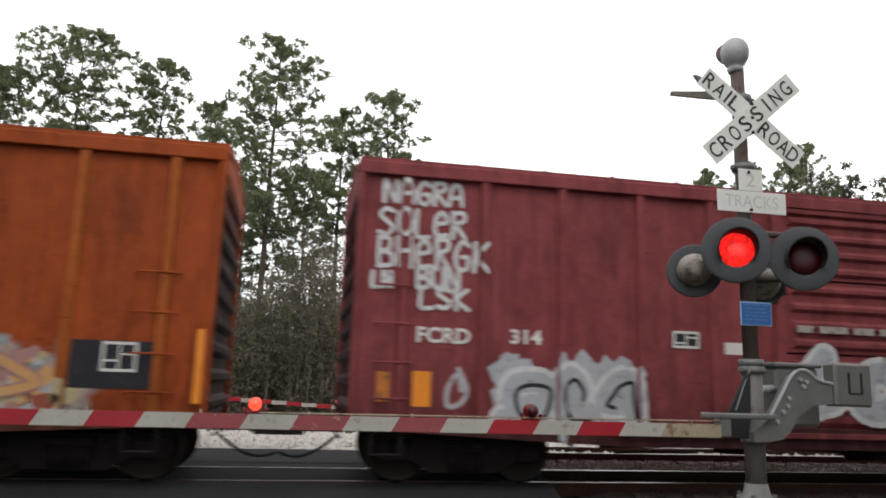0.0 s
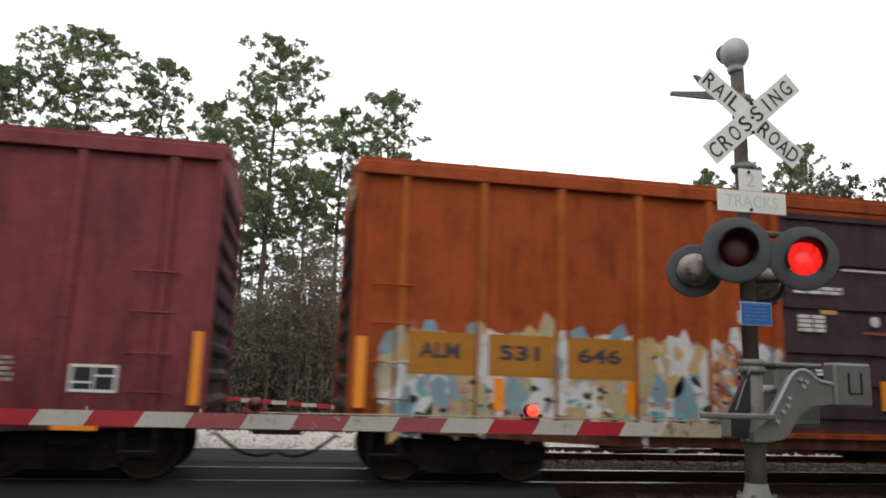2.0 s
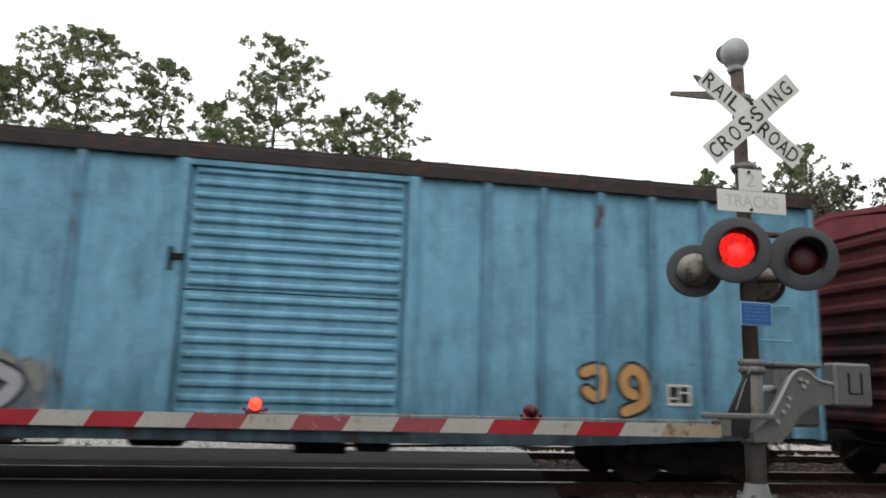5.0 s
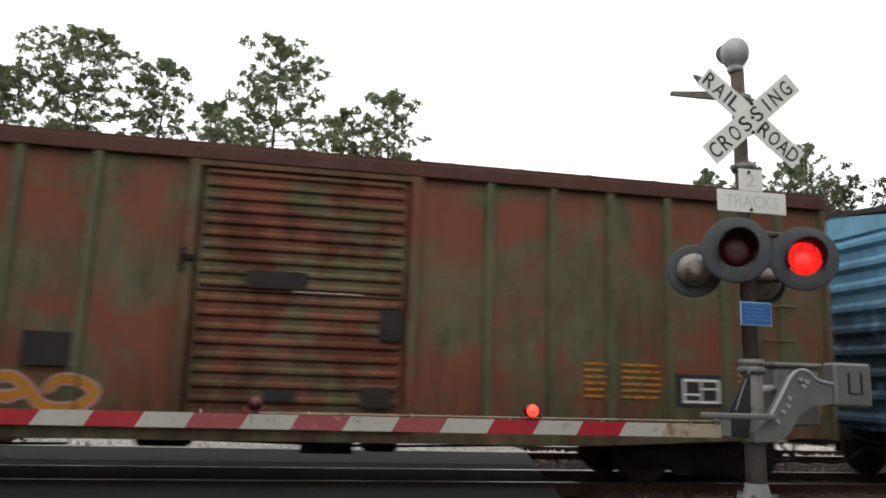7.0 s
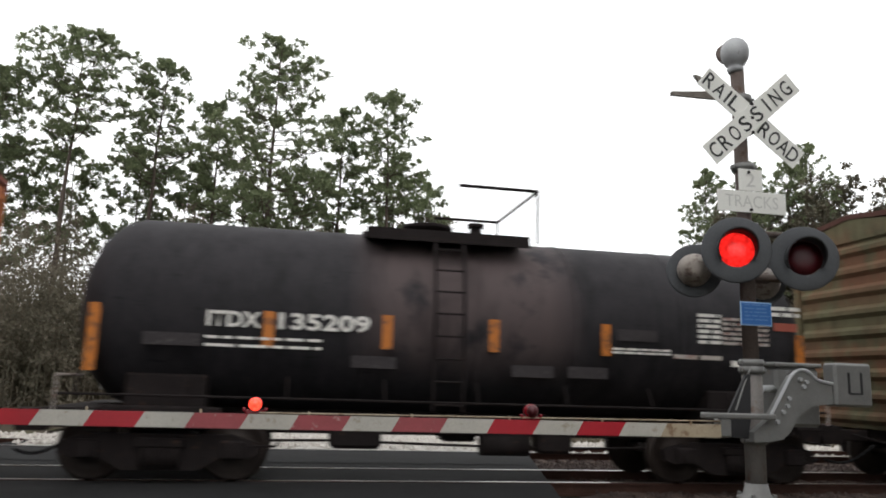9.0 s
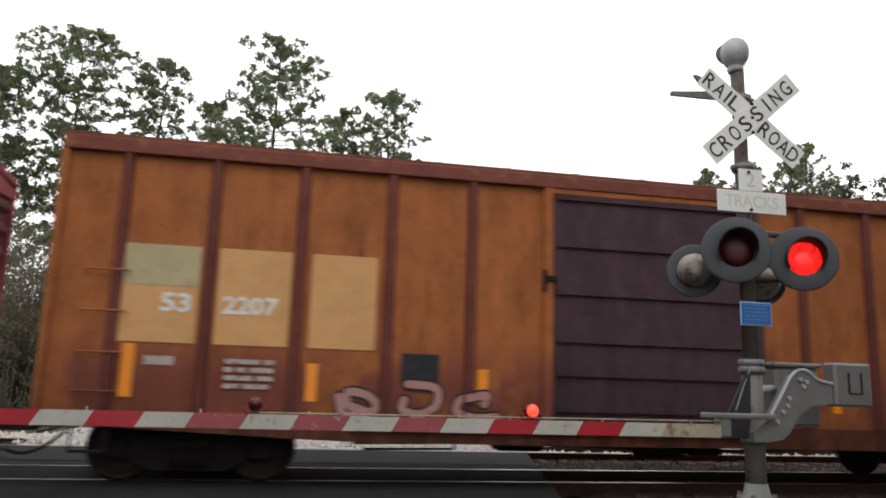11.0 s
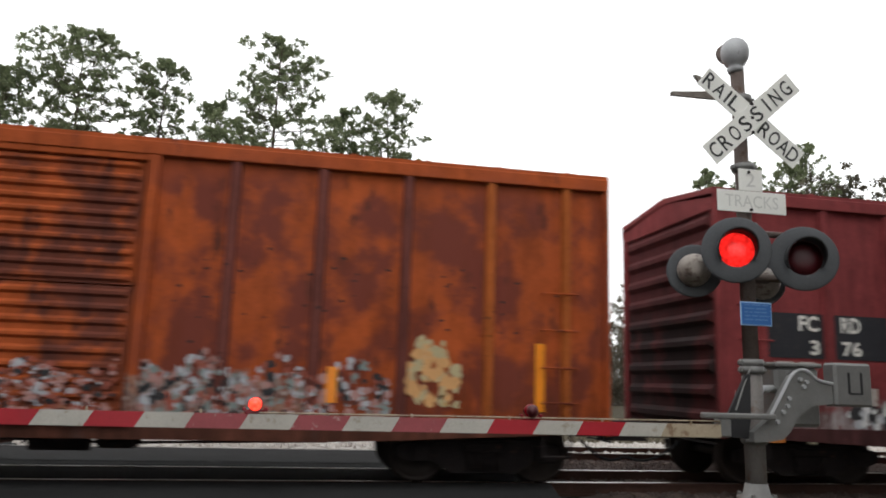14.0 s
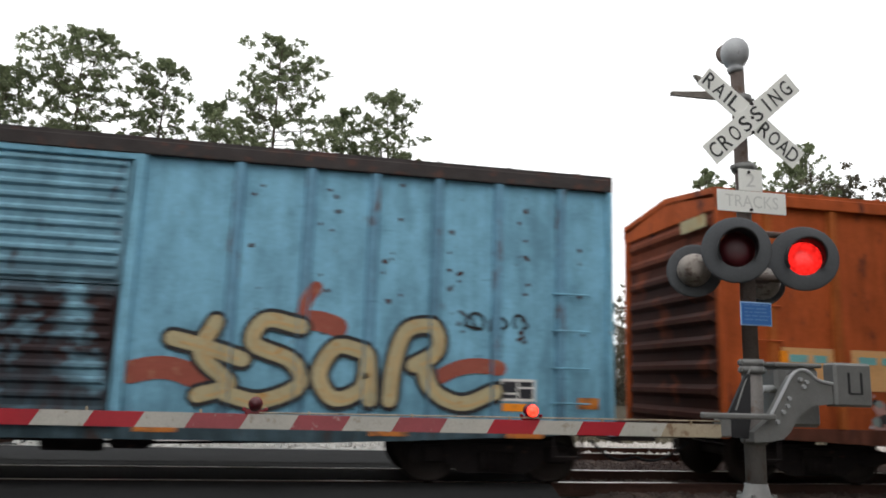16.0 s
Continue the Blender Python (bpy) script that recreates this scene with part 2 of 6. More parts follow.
def lathe(bm, profile, axis="y", centre=(0, 0, 0), n=32, smooth=True, caps=True):
    """profile: (distance along the axis, radius)."""
    rings = []
    for a, r in profile:
        ring = []
        for i in range(n):
            t = 2 * math.pi * i / n
            p = {"x": (a, r * math.cos(t), r * math.sin(t)), "y": (r * math.cos(t), a, r * math.sin(t)), "z": (r * math.cos(t), r * math.sin(t), a)}[axis]
            ring.append(bm.verts.new(Vector(p) + Vector(centre)))
        rings.append(ring)
    for r0, r1 in zip(rings, rings[1:]):
        for i in range(n):
            bm.faces.new((r0[i], r0[(i + 1) % n], r1[(i + 1) % n], r1[i])).smooth = smooth
    for ring, (a, r) in ((rings[0], profile[0]), (rings[-1], profile[-1])):
        if caps and r > 1e-4:
            bm.faces.new(ring)
    bmesh.ops.recalc_face_normals(bm, faces=bm.faces[:])


def prism(bm, outline, y0, y1):
    """An outline of (x, z) points drawn out from y0 to y1."""
    a = [bm.verts.new((x, y0, z)) for x, z in outline]
    b = [bm.verts.new((x, y1, z)) for x, z in outline]
    n = len(outline)
    bm.faces.new(a)
    bm.faces.new(b[::-1])
    for i in range(n):
        bm.faces.new((a[i], b[i], b[(i + 1) % n], a[(i + 1) % n]))
    bmesh.ops.recalc_face_normals(bm, faces=bm.faces[:])


def mesh_of(name, bm, material):
    me = bpy.data.meshes.new(name)
    bm.to_mesh(me)
    bm.free()
    for mm in material if isinstance(material, (list, tuple)) else [material]:
        me.materials.append(mm)
    return me


def part(name, bm, material, parent=None, label=""):
    ob = new(name, bm if isinstance(bm, bpy.types.Mesh) else mesh_of(name, bm, material))
    if parent:
        ob.parent = parent
    return tagged(ob, label)


def boxes(*specs, bevel=0.0):
    bm = bmesh.new()
    for s in specs:
        box(bm, *s, bevel=bevel)
    return bm


def thing(name, label, category, group="", at=(0, 0, 0)):
    ob = new(name)
    ob.location = at
    ob.empty_display_size = 0.3
    return tagged(ob, label, category, group)


def letters(text, x0, x1, z0, z1, y, material, parent, name="lettering", bold=0.03, turn=None):
    """Writing in the built-in font that fills a rectangle on a plane facing -y."""
    cu = bpy.data.curves.new("writing", "FONT")
    cu.body, cu.size, cu.offset, cu.resolution_u = text, 1.0, bold, 3
    tmp = bpy.data.objects.new("writing", cu)
    me = bpy.data.meshes.new_from_object(tmp)
    bpy.data.objects.remove(tmp)
    co = np.array([v.co[:] for v in me.vertices])
    lo, hi = co.min(0), co.max(0)
    sx, sz = (x1 - x0) / (hi[0] - lo[0]), (z1 - z0) / (hi[1] - lo[1])
    for v in me.vertices:
        v.co = (x0 + (v.co.x - lo[0]) * sx, y, z0 + (v.co.y - lo[1]) * sz)
    if turn:
        me.transform(turn)
    me.materials.clear()
    me.materials.append(material)
    return part(name, me, material, parent)


def bars(parent, x0, x1, z0, z1, rows, y, material, seed=0, name="stencil", fill=0.6):
    """Rows of short painted bars."""
    rng, bm = random.Random(seed), bmesh.new()
    step = (z1 - z0) / rows
    for i in range(rows):
        x = x0
        while x < x1 - 0.02:
            w = min(rng.uniform(0.4, 2.2) * step * 2, x1 - x)
            box(bm, x, x + w, y - 0.002, y, z1 - (i + fill) * step, z1 - i * step)
            x += w + step * 0.5
    return tagged(part(name, bm, material, parent), kind="stuff")


def ribbon(bm, pts, width, y, lift=0.0004):
    """A painted stroke with round ends along (x, z) points; each piece lies a hair above the last."""
    k = 0
    for i, (x, z) in enumerate(pts):
        yy = y - k * lift
        bm.faces.new([bm.verts.new((x + width / 2 * math.cos(a), yy, z + width / 2 * math.sin(a))) for a in [2 * math.pi * j / 9 for j in range(9)]])
        if i + 1 < len(pts):
            u, w = pts[i + 1]
            L = math.hypot(u - x, w - z) or 1
            nx, nz = -(w - z) / L * width / 2, (u - x) / L * width / 2
            yy -= lift / 2
            bm.faces.new([bm.verts.new(p) for p in ((x + nx, yy, z + nz), (x - nx, yy, z - nz), (u - nx, yy, w - nz), (u + nx, yy, w + nz))])
        k = (k + 1) % 6


def curl(p, q, bend, n=9):
    """Points on an arc from p to q that bulges sideways by bend."""
    (x0, z0), (x1, z1) = p, q
    res = []
    for i in range(n):
        t = i / (n - 1)
        b = bend * math.sin(math.pi * t)
        res.append((x0 + (x1 - x0) * t - (z1 - z0) * b, z0 + (z1 - z0) * t + (x1 - x0) * b))
    return res


def smooth(pts, n=5):
    """A rounder line through (x, z) points."""
    v = [Vector(q) for q in pts]
    v = [v[0] * 2 - v[1]] + v + [v[-1] * 2 - v[-2]]
    res = []
    for i in range(1, len(v) - 2):
        for j in range(n):
            t = j / n
            q = 0.5 * (2 * v[i] + (v[i + 1] - v[i - 1]) * t + (2 * v[i - 1] - 5 * v[i] + 4 * v[i + 1] - v[i + 2]) * t * t + (3 * v[i] - v[i - 1] - 3 * v[i + 1] + v[i + 2]) * t ** 3)
            res.append((q.x, q.y))
    return res + [tuple(pts[-1])]


# hand-sprayed forms in a unit square: hook, double bowl, arch, serpent, loop, fork, cup, spiral
FORMS = (
    [[(0.1, 0), (0.12, 0.5), (0.05, 1)], [(0.05, 0.95), (0.7, 1.0), (0.8, 0.7), (0.15, 0.52)], [(0.3, 0.5), (0.95, 0.0)]],
    [[(0.12, 0), (0.1, 1)], [(0.1, 1), (0.75, 0.95), (0.7, 0.6), (0.2, 0.52), (0.85, 0.45), (0.9, 0.08), (0.1, 0.02)]],
    [[(0.0, 0), (0.15, 0.75), (0.45, 1.0), (0.8, 0.8), (0.95, 0)], [(0.15, 0.35), (0.85, 0.4)]],
    [[(0.95, 0.9), (0.45, 1.0), (0.1, 0.75), (0.5, 0.52), (0.9, 0.3), (0.55, 0.02), (0.02, 0.1)]],
    [[(0.5, 1.0), (0.1, 0.75), (0.12, 0.2), (0.55, 0.0), (0.92, 0.3), (0.88, 0.8), (0.5, 1.0)]],
    [[(0.1, 1), (0.14, 0)], [(0.9, 1.0), (0.2, 0.5), (1.0, 0.0)]],
    [[(0.05, 1), (0.1, 0.25), (0.45, 0.0), (0.85, 0.25), (0.95, 1)], [(0.95, 1), (0.9, 0.0)]],
    [[(0.9, 0.85), (0.5, 1.0), (0.1, 0.6), (0.2, 0.1), (0.75, 0.02), (0.9, 0.42), (0.5, 0.45)]],
    [[(0.05, 0), (0.1, 1), (0.85, 0.02), (0.92, 1)]],
    [[(0.1, 1), (0.12, 0.05)], [(0.9, 1), (0.88, 0)], [(0.1, 0.5), (0.9, 0.55)]],
    [[(0.1, 1), (0.08, 0.05), (0.85, 0.02)]],
    [[(0.1, 0.5), (0.85, 0.6), (0.6, 0.95), (0.12, 0.7), (0.2, 0.1), (0.9, 0.12)]])


def form_strokes(kinds, x0, x1, z0, z1, seed=0, wobble=0.08):
    """One list of strokes for each form, side by side in a rectangle."""
    rng, res = random.Random(seed), []
    w, h = (x1 - x0) / len(kinds), z1 - z0
    for i, kind in enumerate(kinds):
        a, lo, tall, lean = x0 + w * (i + 0.08), z0 + rng.uniform(0, wobble) * h, h * rng.uniform(1 - 2 * wobble, 1), rng.uniform(-0.1, 0.14)
        res.append([smooth([(a + w * 0.84 * (u + lean * (v - 0.5)), lo + tall * v) for u, v in line], 4) for line in FORMS[kind]])
    return res


def wild_strokes(x0, x1, z0, z1, count, seed):
    """Tangled loops that cannot be read, one knot after another."""
    rng, res = random.Random(seed), []
    w, h = (x1 - x0) / count, z1 - z0
    for i in range(count):
        cx, cz, start = x0 + w * (i + 0.5), (z0 + z1) / 2, rng.uniform(0, 6.283)
        way, turns = rng.choice((-1, 1)), rng.uniform(0.7, 1.4)
        pts = []
        for k in range(7):
            a, r = start + way * turns * 6.283 * k / 6, rng.uniform(0.45, 1.0) * (1 - 0.09 * k)
            pts.append((cx + w * 0.62 * r * math.cos(a), cz + h * 0.5 * r * math.sin(a)))
        res.append([smooth(pts, 4)])
    return res


def flakes(parent, x0, x1, z0, z1, count, materials, seed, y, size=(0.03, 0.1), tall=1.0, jag=0.25, name="flaked_paint", label="flaking remains of sprayed paint"):
    """Ragged flat patches of old paint; one part for each colour."""
    rng = random.Random(seed)
    for c, material in enumerate(materials):
        bm = bmesh.new()
        for k in range(count // len(materials)):
            x, r = rng.uniform(x0, x1), rng.uniform(*size)
            z = rng.uniform(z0, z1 - jag * (0.5 + 0.5 * math.sin(x * 7.0 + seed)))
            n = rng.randrange(6, 10)
            d = y - 0.00012 * ((k * len(materials) + c) % 14)
            bm.faces.new([bm.verts.new((x + r * rng.uniform(0.5, 1.3) * math.cos(a), d, z + r * tall * rng.uniform(0.5, 1.3) * math.sin(a))) for a in [-2 * math.pi * i / n for i in range(n)][::-1]])
        tagged(part(name, over_posts(bm, parent), material, parent, label), kind="stuff")


POSTS_OF = {}


def over_posts(bm, parent):
    """Repeats painted strokes on the faces of the side posts that they cross."""
    extra = []
    for x in POSTS_OF.get(parent.name, ()):
        cut = bm.copy()
        for at, way in ((x - 0.05, -1), (x + 0.05, 1)):
            bmesh.ops.bisect_plane(cut, geom=cut.verts[:] + cut.edges[:] + cut.faces[:], plane_co=(at, 0, 0), plane_no=(way, 0, 0), clear_outer=True)
        if len(cut.faces):
            bmesh.ops.translate(cut, vec=(0, -0.075, 0), verts=cut.verts[:])
            me = bpy.data.meshes.new("cut")
            cut.to_mesh(me)
            extra.append(me)
        cut.free()
    for me in extra:
        bm.from_mesh(me)
        bpy.data.meshes.remove(me)
    return bm


def graffiti(parent, x0, x1, z0, z1, count, seed, fill, edge, y, width=0.16, label="sprayed graffiti", strokes=None, inner=None):
    """One part a letter: its outline, with the fill and the shade lines on it."""
    for k, group in enumerate(strokes or wild_strokes(x0, x1, z0, z1, count, seed)):
        yk = y - 0.00015 * (k % 5)
        bm = bmesh.new()
        for q in group:
            ribbon(bm, q, width * 1.55, yk)
        under = part("graffiti_letter", over_posts(bm, parent), edge, parent, label)
        bm = bmesh.new()
        for q in group:
            ribbon(bm, q, width, yk - 0.004)
        part("fill", over_posts(bm, parent), fill, under)
        if inner:
            bm = bmesh.new()
            for q in group:
                ribbon(bm, [(x + width * 0.2, z - width * 0.16) for x, z in q[1:-1]], width * 0.2, yk - 0.008)
            part("shade", over_posts(bm, parent), inner, under)


def spray(name, col, col2=None):
    return plain(name, col, 0.7, var=0.18, scale=3, bump=0.04, dirt=col2 or tint(col, 0.5), dirty=0.56)


G = {n: spray("spray_" + n, c, d) for n, c, d in (
    ("white", (0.6, 0.6, 0.6), (0.36, 0.33, 0.33)), ("silver", (0.42, 0.43, 0.46), (0.25, 0.23, 0.24)), ("bone", (0.52, 0.45, 0.4), (0.4, 0.38, 0.38)), ("teal", (0.16, 0.38, 0.38), (0.22, 0.27, 0.26)),
    ("grey_green", (0.2, 0.24, 0.23), (0.27, 0.3, 0.29)), ("cream", (0.44, 0.37, 0.22), (0.46, 0.27, 0.1)), ("tan", (0.5, 0.34, 0.16), (0.42, 0.36, 0.22)),
    ("charcoal", (0.035, 0.034, 0.036), None), ("brick", (0.3, 0.085, 0.06), (0.36, 0.16, 0.1)), ("black_fade", (0.03, 0.025, 0.025), None),
    ("ochre", (0.4, 0.17, 0.025), (0.33, 0.14, 0.04)), ("peach", (0.6, 0.33, 0.14), (0.55, 0.36, 0.2)), ("cool_white", (0.5, 0.58, 0.62), (0.3, 0.33, 0.36)),
    ("plate_black", (0.03, 0.03, 0.035), (0.05, 0.045, 0.045)), ("rose", (0.4, 0.22, 0.2), (0.3, 0.13, 0.1)), ("sky", (0.2, 0.3, 0.35), (0.28, 0.32, 0.33)))}


# ---- ground, road and tracks ----
TRACK, TRACK_2 = 11.02, 15.4


def road_right(y):
    return 3.3 + (y - 9.0) * 0.24


def sheet(name, outline, rows, material, label, height):
    """A strip of ground between two edge functions along y, with a few rows so that it can slope."""
    bm = bmesh.new()
    last = None
    for y in rows:
        a, b = outline(y)
        ring = [bm.verts.new((a + (b - a) * i / 8, y, height(y))) for i in range(9)]
        if last:
            for i in range(8):
                bm.faces.new((last[i], last[i + 1], ring[i + 1], ring[i]))
        last = ring
    return tagged(part(name, bm, material), label, name, kind="structure")


def fall(y):
    return -0.95 * max(0.0, min(1.0, (y - 19) / 10))


rows = [-60, -20, 0, 8, 13, 18, 19, 21, 23, 25, 27, 29, 35, 60, 120, 400, 1500]
sheet("ground", lambda y: (-900, 900), rows, M["dirt"], "brown dirt and thin grass beside the tracks", lambda y: fall(y) - 0.2)
sheet("road", lambda y: (road_right(y) - 10.0, road_right(y)), [-60, 0, 8.9, 9.3, 12.8, 13.2, 14, 17.4, 18, 19, 21, 23, 25, 27, 29, 60], M["asphalt"], "worn grey asphalt road over the crossing", lambda y: fall(y) - 0.005)


def bed(name, y0, y1, x0, x1, z, material, label):
    bm = bmesh.new()
    rng = random.Random(5)
    nx, ny = 160, 10
    grid = []
    for j in range(ny + 1):
        grid.append([bm.verts.new((x0 + (x1 - x0) * i / nx, y0 + (y1 - y0) * j / ny, z + rng.uniform(-0.03, 0.03) - (0.12 if j in (0, ny) else 0))) for i in range(nx + 1)])
    for j in range(ny):
        for i in range(nx):
            bm.faces.new((grid[j][i], grid[j][i + 1], grid[j + 1][i + 1], grid[j + 1][i]))
    return tagged(part(name, bm, material), label, "ballast", kind="structure")


def stones(name, y0, y1, x0, x1, z, count, material, label, seed, size=(0.03, 0.07)):
    """Loose stones in one mesh, each a squashed eight-cornered lump."""
    rng, verts, faces = random.Random(seed), [], []
    for _ in range(count):
        x, y, s = rng.uniform(x0, x1), rng.uniform(y0, y1), rng.uniform(*size)
        a, b = len(verts), rng.random() * 3
        for k in range(4):
            verts.append((x + s * math.cos(b + k * 1.57) * rng.uniform(0.7, 1.2), y + s * math.sin(b + k * 1.57) * rng.uniform(0.7, 1.2), z + rng.uniform(-0.02, 0.02)))
        verts.append((x + s * rng.uniform(-0.3, 0.3), y + s * rng.uniform(-0.3, 0.3), z + s * rng.uniform(0.5, 1.0)))
        faces += [(a + k, a + (k + 1) % 4, a + 4) for k in range(4)]
    me = bpy.data.meshes.new(name)
    me.from_pydata(verts, [], faces)
    me.materials.append(material)
    return tagged(new(name, me), label, "stones", kind="stuff")


for (ya, yb), mm, lab in (((8.9, 14.95), M["ballast"], "dark brown track ballast under the train"), ((14.95, 19.0), M["pale_stone"], "pale limestone ballast of the far track")):
    bed("ballast_bed", ya, yb, 4.0, 60, -0.16, mm, lab)
    bed("ballast_bed", ya, yb, -60, -4.5, -0.16, mm, lab)
stones("ballast_stones", 8.6, 14.9, 4.3, 22, -0.15, 11000, M["ballast"], "loose brown ballast stones between the rails", 1)
stones("pale_stones", 15.0, 19.0, 4.9, 30, -0.15, 9000, M["pale_stone"], "loose pale limestone ballast stones", 2, (0.05, 0.12))
stones("pale_stones", 15.0, 19.0, -16, -5, -0.15, 3000, M["pale_stone"], "loose pale limestone ballast stones", 3, (0.05, 0.12))
stones("road_grit", 14.9, 18.9, -5, 4.6, 0.012, 2500, M["pale_stone"], "pale grit scattered over the crossing", 4, (0.03, 0.09))
panels = tagged(new("crossing_panels"), "pale worn concrete crossing panels round the far rails", "crossing panels", kind="structure")
slab = mesh_of("panel", boxes((-1.19, 1.19, -0.62, 0.62, -0.1, 0.008), bevel=0.012), M["concrete"])
for yc in (TRACK_2, 16.75, 18.1):
    for i in range(4):
        p = part("panel", slab, None, panels)
        p.location = (road_right(yc) - 1.3 - 2.4 * i, yc, 0)
lip = sheet("pavement", lambda y: (road_right(y) - 10.2, road_right(y) - 0.1), [12.42, 14.6], M["asphalt"], "asphalt strip between the two tracks", lambda y: 0.006)

for yc in (TRACK, TRACK_2):
    for s in (-0.7175, 0.7175):
        bm = boxes((-140, 140, yc + s - 0.037, yc + s + 0.037, -0.03, 0.006), (-140, 140, yc + s - 0.01, yc + s + 0.01, -0.15, -0.03), (-140, 140, yc + s - 0.07, yc + s + 0.07, -0.17, -0.15))
        for f in bm.faces:
            f.material_index = 1 if f.normal.z > 0.9 and f.calc_center_median().z > 0 else 0
        bm.normal_update()
        for f in bm.faces:
            f.material_index = 1 if f.normal.z > 0.9 and f.calc_center_median().z > 0 else 0
        tagged(part("rail", bm, [M["rail_side"], M["rail_top"]]), "steel rail, rusty web and bright worn head", "rail", group="rails of the two tracks")
    tie = mesh_of("tie", boxes((-0.11, 0.11, -1.28, 1.28, -0.3, -0.13), bevel=0.012), M["tie"])
    for i in range(44):
        x = 4.9 + 0.52 * i if i < 34 else -6.6 - 0.52 * (i - 34)
        o = tagged(new("tie", tie), "dark weathered timber railway tie in the ballast", "railway tie", group="railway ties")
        o.location = (x, yc, 0)

# ---- rolling stock ----
SIDE = 1.48
EDGE = SIDE + 0.006
CENTRES = [8.26, -8.64, -25.54, -42.44, -59.34, -73.87, -88.6, -105.5, -122.4, -139.3]
WHEEL = 0.42
wagons, wheelsets = [], []
CACHE = {}


def cached(key, make, material):
    if key not in CACHE:
        CACHE[key] = mesh_of(key, make(), material)
    return CACHE[key]


def wheel_pair():
    bm = bmesh.new()
    for s in (-1, 1):
        lathe(bm, [(s * 0.66, 0.02), (s * 0.66, 0.445), (s * 0.69, 0.445), (s * 0.7, WHEEL), (s * 0.79, WHEEL - 0.006), (s * 0.79, 0.36), (s * 0.755, 0.34), (s * 0.74, 0.16), (s * 0.8, 0.12), (s * 0.8, 0.02)], "y", n=28)
    rod(bm, (0, -0.98, 0), (0, 0.98, 0), 0.075, n=12)
    return bm


def side_frame():
    bm = bmesh.new()
    prism(bm, [(-1.2, 0.5), (-1.2, 0.36), (-1.02, 0.3), (-0.78, 0.34), (-0.45, 0.16), (0.45, 0.16), (0.78, 0.34), (1.02, 0.3), (1.2, 0.36), (1.2, 0.5), (0.85, 0.6), (-0.85, 0.6)], -0.06, 0.06)
    for s in (-1, 1):
        box(bm, s * 0.865 - 0.14, s * 0.865 + 0.14, -0.13, 0.1, 0.3, 0.53, bevel=0.02)
        rod(bm, (s * 0.865, -0.16, 0.42), (s * 0.865, -0.1, 0.42), 0.09, n=10)
    for i in range(-2, 3):
        rod(bm, (i * 0.1, -0.1, 0.2), (i * 0.1, -0.1, 0.44), 0.045, n=8)
    box(bm, -0.3, 0.3, -0.14, 0.08, 0.44, 0.55, bevel=0.015)
    return bm


def truck(parent, x):
    t = part("truck", cached("truck", lambda: boxes((-0.22, 0.22, -1.0, 1.0, 0.3, 0.58), (-0.12, 0.12, -0.25, 0.25, 0.56, 0.66), bevel=0.02), M["iron"]), None, parent, "black cast-iron wheel truck caked with grime")
    t.location = (x, 0, 0)
    for s in (-1, 1):
        f = part("side_frame", cached("side_frame", side_frame, M["iron"]), None, t)
        f.location, f.rotation_euler = (0, s * 0.99, 0), (0, 0, 0 if s < 0 else math.pi)
        w = part("wheelset", cached("wheelset", wheel_pair, M["wheel"]), None, t)
        wheelsets.append((w, s * 0.865))


def coupler(parent, x, s, yard=0.0):
    bm = boxes((min(x, x + s * 0.62), max(x, x + s * 0.62), -0.09, 0.09, 0.6, 0.78), bevel=0.02)
    prism(bm, [(x + s * 0.55, 0.55), (x + s * 0.9, 0.55), (x + s * 0.93, 0.68), (x + s * 0.9, 0.84), (x + s * 0.55, 0.84)], -0.16, 0.12)
    part("coupler", bm, M["iron"], parent)
    bm = bmesh.new()
    pts = [(x + s * (0.1 + 0.78 * i / 9), -0.32 + 0.2 * i / 9, 0.62 - 0.36 * math.sin(math.pi * (0.05 + 0.62 * i / 9))) for i in range(10)]
    tube(bm, pts, 0.022)
    part("air_hose", bm, M["rubber"], parent, "black rubber air hose")
    part("uncoupling_lever", (lambda b: (tube(b, [(x + s * 0.12, -1.4, 0.62), (x + s * 0.14, -0.5, 0.62), (x + s * 0.4, -0.2, 0.72)], 0.014), b)[1])(bmesh.new()), M["iron"], parent)


def underframe(parent, half, near=None):
    part("centre_sill", boxes((-half, half, -0.2, 0.2, 0.58, 0.92), bevel=0.01), M["iron"], parent)
    bm = boxes((-1.9, -1.2, -0.75, -0.3, 0.42, 0.74), (1.0, 1.5, -0.9, -0.5, 0.4, 0.72), bevel=0.05)
    tube(bm, [(-3.9, -0.7, 0.5), (-1.9, -0.6, 0.52), (1.2, -0.7, 0.46), (3.9, -0.5, 0.5)], 0.018)
    tube(bm, [(-3.8, -1.0, 0.45), (-2.6, -1.05, 0.47), (-2.55, -1.05, 0.56)], 0.016)
    rod(bm, (0.2, -0.7, 0.5), (0.9, -0.7, 0.5), 0.15, n=14)
    part("brake_rigging", bm, M["iron"], parent, "black brake rods, cylinder and reservoir")


